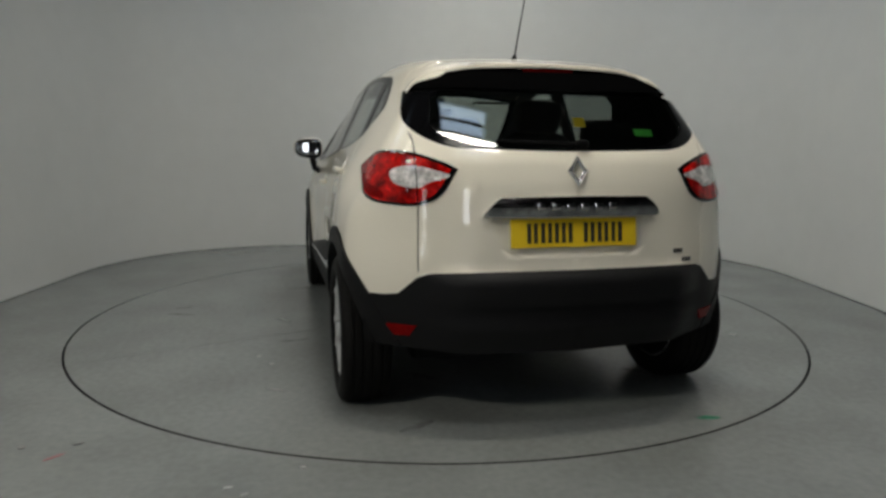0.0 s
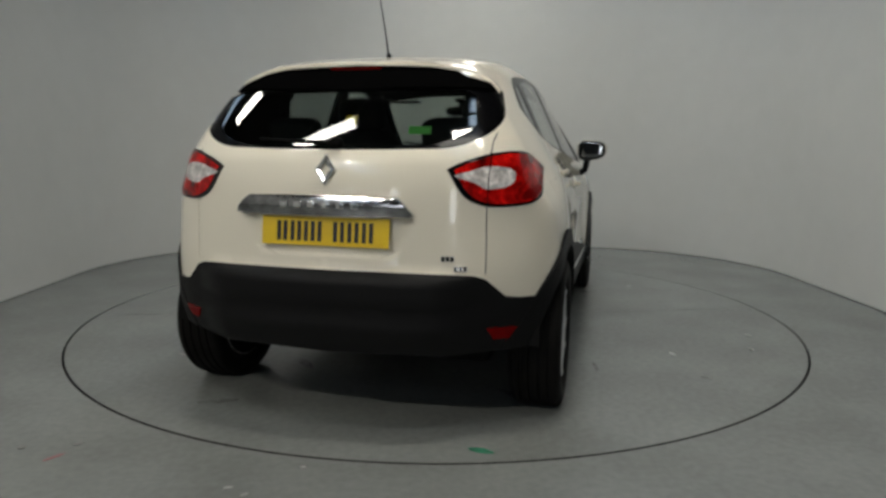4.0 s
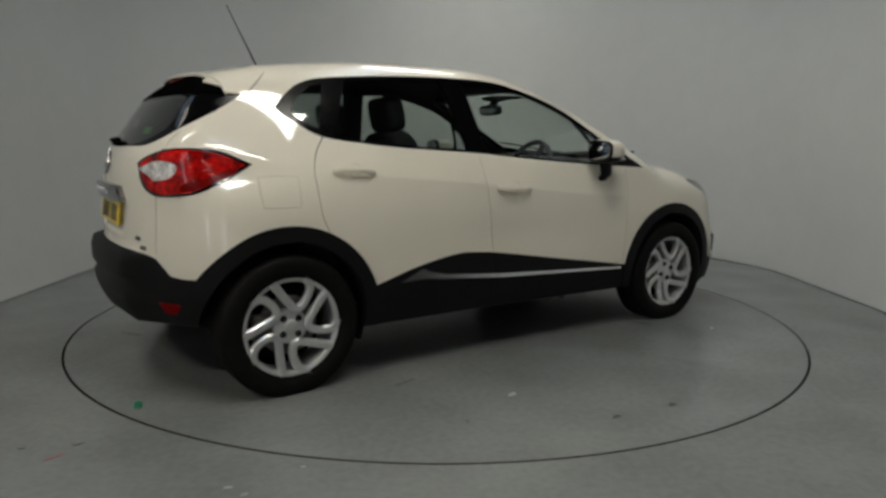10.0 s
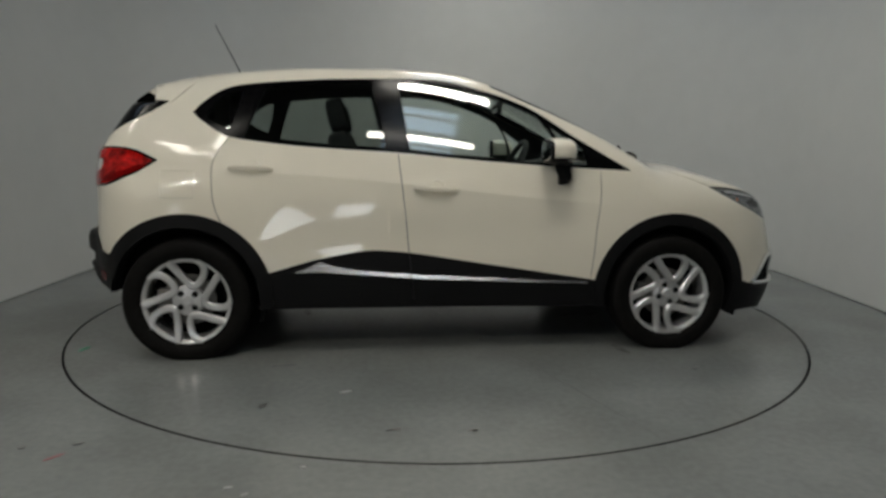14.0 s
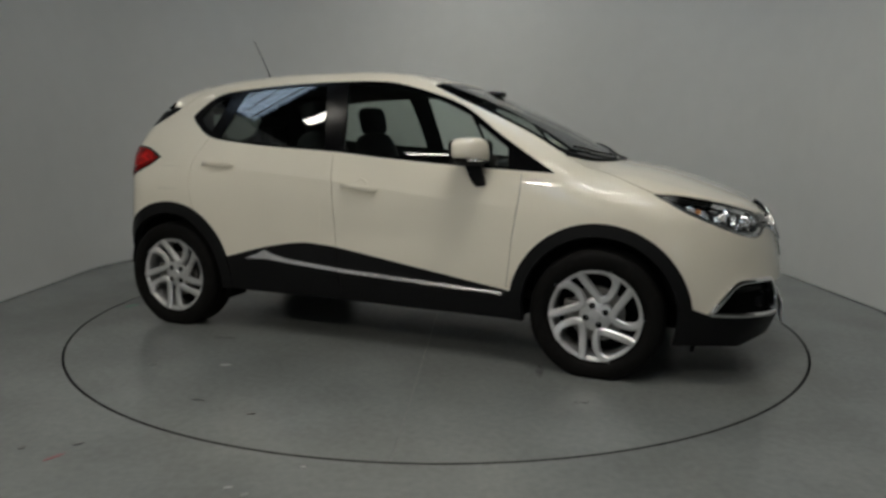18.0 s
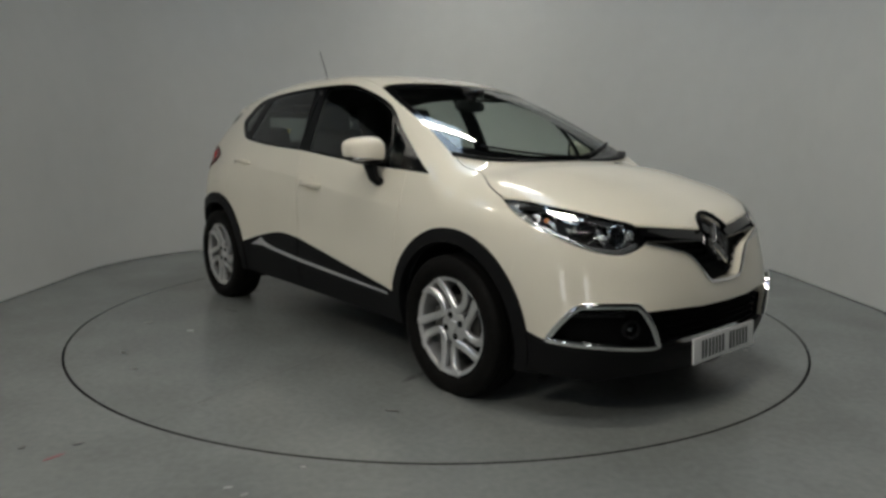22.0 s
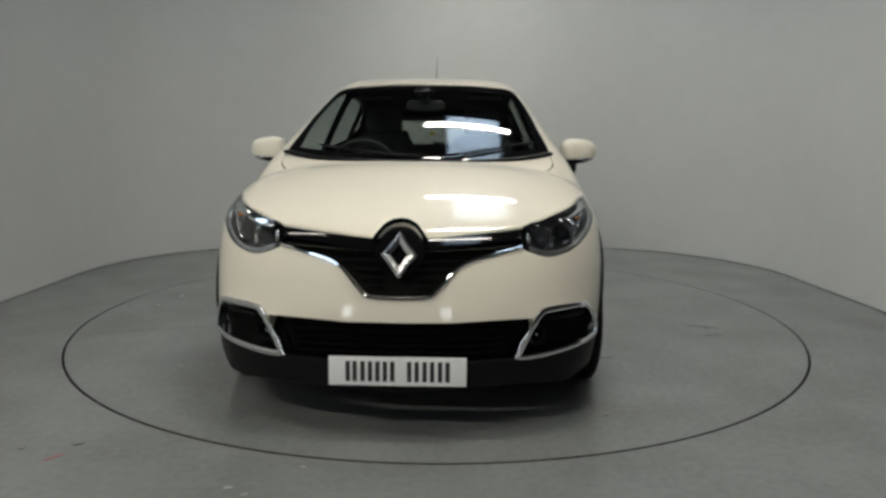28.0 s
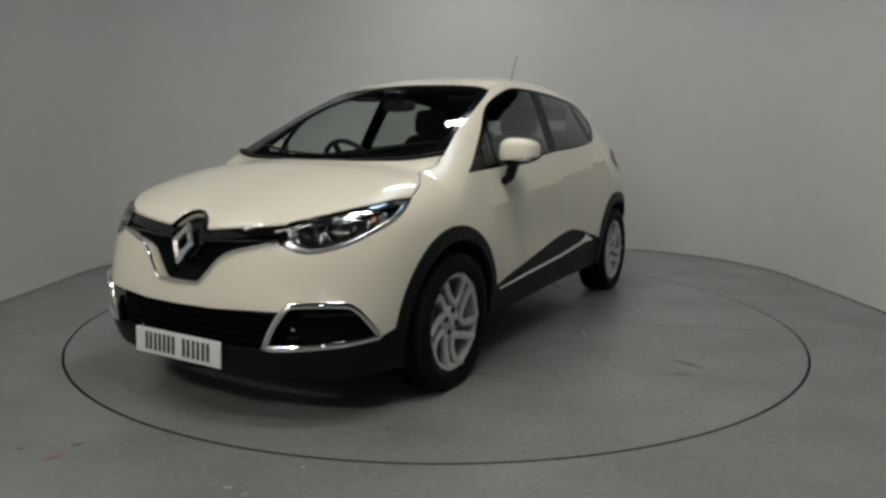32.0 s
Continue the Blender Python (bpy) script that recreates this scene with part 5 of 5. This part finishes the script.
part("aerial_rod", sweep([(-1.13, 0, 1.535), (-1.18, 0, 1.64), (-1.278, 0, 1.832)], 0.007, 0.007, taper=lambda u: 1.2 - 0.6 * u), BLACK, aerial)

# ---- cabin ----
part("cabin_floor", box(-1.50, 1.1, -0.60, 0.60, 0.31, 0.36), TRIM, car)
bm = bmesh.new()
prof = [(1.16, 0.62), (1.16, 1.0), (1.05, 1.025), (0.90, 1.005), (0.76, 0.985), (0.70, 0.94), (0.70, 0.80), (0.80, 0.62)]
rows_d = [[bm.verts.new((x - 0.10 * (abs(y) / 0.64) ** 2, y, z - 0.015 * math.cos(y * 7))) for x, z in prof] for y in np.linspace(-0.64, 0.64, 17)]
for a, b in zip(rows_d, rows_d[1:]):
    for k in range(len(prof)):
        bm.faces.new((a[k], a[(k + 1) % len(prof)], b[(k + 1) % len(prof)], b[k]))
dash = part("dashboard", bm, TRIM, car, "dark grey dashboard")
part("instrument_hood", ball(0.74, -0.36, 1.005, 0.10, 0.17, 0.045, 0.7), TRIM, dash)
part("centre_screen", box(0.665, 0.70, -0.10, 0.14, 0.83, 0.985, 0.012), GLOSS, dash)
bm = bmesh.new()
steer = Matrix.Translation((0.49, -0.36, 0.975)) @ Matrix.Rotation(radians(-64), 4, "Y")
sweep([steer @ Vector((0.185 * math.cos(2 * math.pi * k / 40), 0.185 * math.sin(2 * math.pi * k / 40), 0)) for k in range(40)], 0.03, 0.03, up=tuple(steer.to_3x3() @ Vector((0, 0, 1))), bm=bm, closed=True)
wheel_rim = part("steering_wheel", bm, TRIM, car, "dark three-spoke steering wheel")
for ang in (0, 180, 250):
    a = radians(ang + 90)
    part("wheel_spoke", sweep([steer @ Vector((0, 0, -0.02)), steer @ Vector((0.185 * math.cos(a), 0.185 * math.sin(a), 0))], 0.04, 0.02, up=tuple(steer.to_3x3() @ Vector((0, 0, 1)))), TRIM, wheel_rim)
hub = ball(0, 0, 0, 0.07, 0.07, 0.03, 0.8)
bmesh.ops.transform(hub, matrix=steer @ Matrix.Translation((0, 0, -0.02)), verts=hub.verts)
part("wheel_hub", hub, TRIM, wheel_rim)


def cushion(bm, x, y, z, rx, ry, rz, lean=0.0, turn=0.0):
    k = len(bm.verts)
    ball(0, 0, 0, rx, ry, rz, 0.45, bm=bm, nu=24, nv=10)
    bm.verts.ensure_lookup_table()
    m = Matrix.Translation((x, y, z)) @ Matrix.Rotation(radians(turn), 4, "Y")
    bmesh.ops.transform(bm, matrix=m, verts=bm.verts[k:])
    return bm


for y in (-0.36, 0.36):
    seat = part("front_seat", cushion(bmesh.new(), -0.10, y, 0.56, 0.27, 0.25, 0.085, turn=6), CLOTH, car, "dark cloth front seat")
    part("backrest", cushion(bmesh.new(), -0.44, y, 0.88, 0.075, 0.24, 0.33, turn=-18), CLOTH, seat)
    part("headrest", cushion(bmesh.new(), -0.535, y, 1.285, 0.055, 0.135, 0.095, turn=-12), CLOTH, seat)
    for d in (-0.06, 0.06):
        part("headrest_post", sweep([(-0.535, y + d, 1.15), (-0.535, y + d, 1.23)], 0.014, 0.014, up=(1, 0, 0)), CHROME, seat)
bench = part("rear_seat", cushion(bmesh.new(), -1.02, 0.0, 0.58, 0.26, 0.62, 0.09, turn=6), CLOTH, car, "dark cloth rear bench")
part("backrest", cushion(bmesh.new(), -1.29, 0.0, 0.86, 0.075, 0.60, 0.27, turn=-18), CLOTH, bench)
for y in (-0.36, 0.36):
    part("headrest", cushion(bmesh.new(), -1.385, y, 1.165, 0.05, 0.12, 0.075, turn=-10), CLOTH, bench)
for sgn in (-1, 1):
    bm = bmesh.new()
    rows_p = []
    for z in (1.02, 1.12, 1.22, 1.32, 1.42):
        q = side_point(-1.30, z, sgn, -0.025)
        rows_p.append([bm.verts.new((x, y, z)) for x, y in ((-1.30, q.y), (-1.36, q.y), (-1.40, sgn * 0.43), (-1.30, sgn * 0.43))])
    for a, b in zip(rows_p, rows_p[1:]):
        for k in range(4):
            bm.faces.new((a[k], a[(k + 1) % 4], b[(k + 1) % 4], b[k]))
    part("pillar_trim", bm, TRIM, car)
for y0, z0, w, h, mat, text in ((-0.056, 1.224, 0.05, 0.045, YELLOW, "yellow sticker inside the tail window"), (-0.337, 1.186, 0.085, 0.035, LIME, "bright green sticker inside the tail window")):
    q, nn = end_point(y0, z0, -1, -0.012)
    card = box(-0.0006, 0.0006, -w / 2, w / 2, -h / 2, h / 2)
    bmesh.ops.transform(card, matrix=Matrix.Translation(q) @ nn.to_track_quat("X", "Z").to_matrix().to_4x4(), verts=card.verts)
    part("sticker", card, mat, tailgate, text)
part("parcel_shelf", box(-1.74, -1.40, -0.52, 0.52, 1.055, 1.075, 0.008), TRIM, car, "dark parcel shelf")
inner_mirror = part("inner_mirror", ball(0.468, 0.005, 1.352, 0.018, 0.115, 0.034, 0.6), TRIM, car, "rear-view mirror")
part("mirror_glass", ball(0.451, 0.005, 1.352, 0.004, 0.105, 0.027, 0.6), MIRROR, inner_mirror)
part("mirror_stem", sweep([(0.475, 0.005, 1.37), (0.50, 0.0, 1.41), (0.52, 0.0, 1.432)], 0.05, 0.04), TRIM, inner_mirror)
part("sensor_cover", ball(0.50, 0.0, 1.428, 0.07, 0.06, 0.02, 0.7), GLOSS, windscreen)
for y in (-0.36, 0.36):
    part("sun_visor", box(0.22, 0.34, y - 0.10, y + 0.14 * (1 if y < 0 else 0.7), 1.40, 1.414, 0.006), LINER, windscreen)

# ---- motion ----


def motions():
    rows = [k * 1.0 for k in range(33)]
    walk(turntable, [(t, pose(0, 0, 0, 0, 0, turned(t))) for t in rows])
    walk(car, [(t, pose(0, 0, 0, 0, 0, turned(t)) @ pose(-0.0998, -0.0719, 0)) for t in rows])


motions()
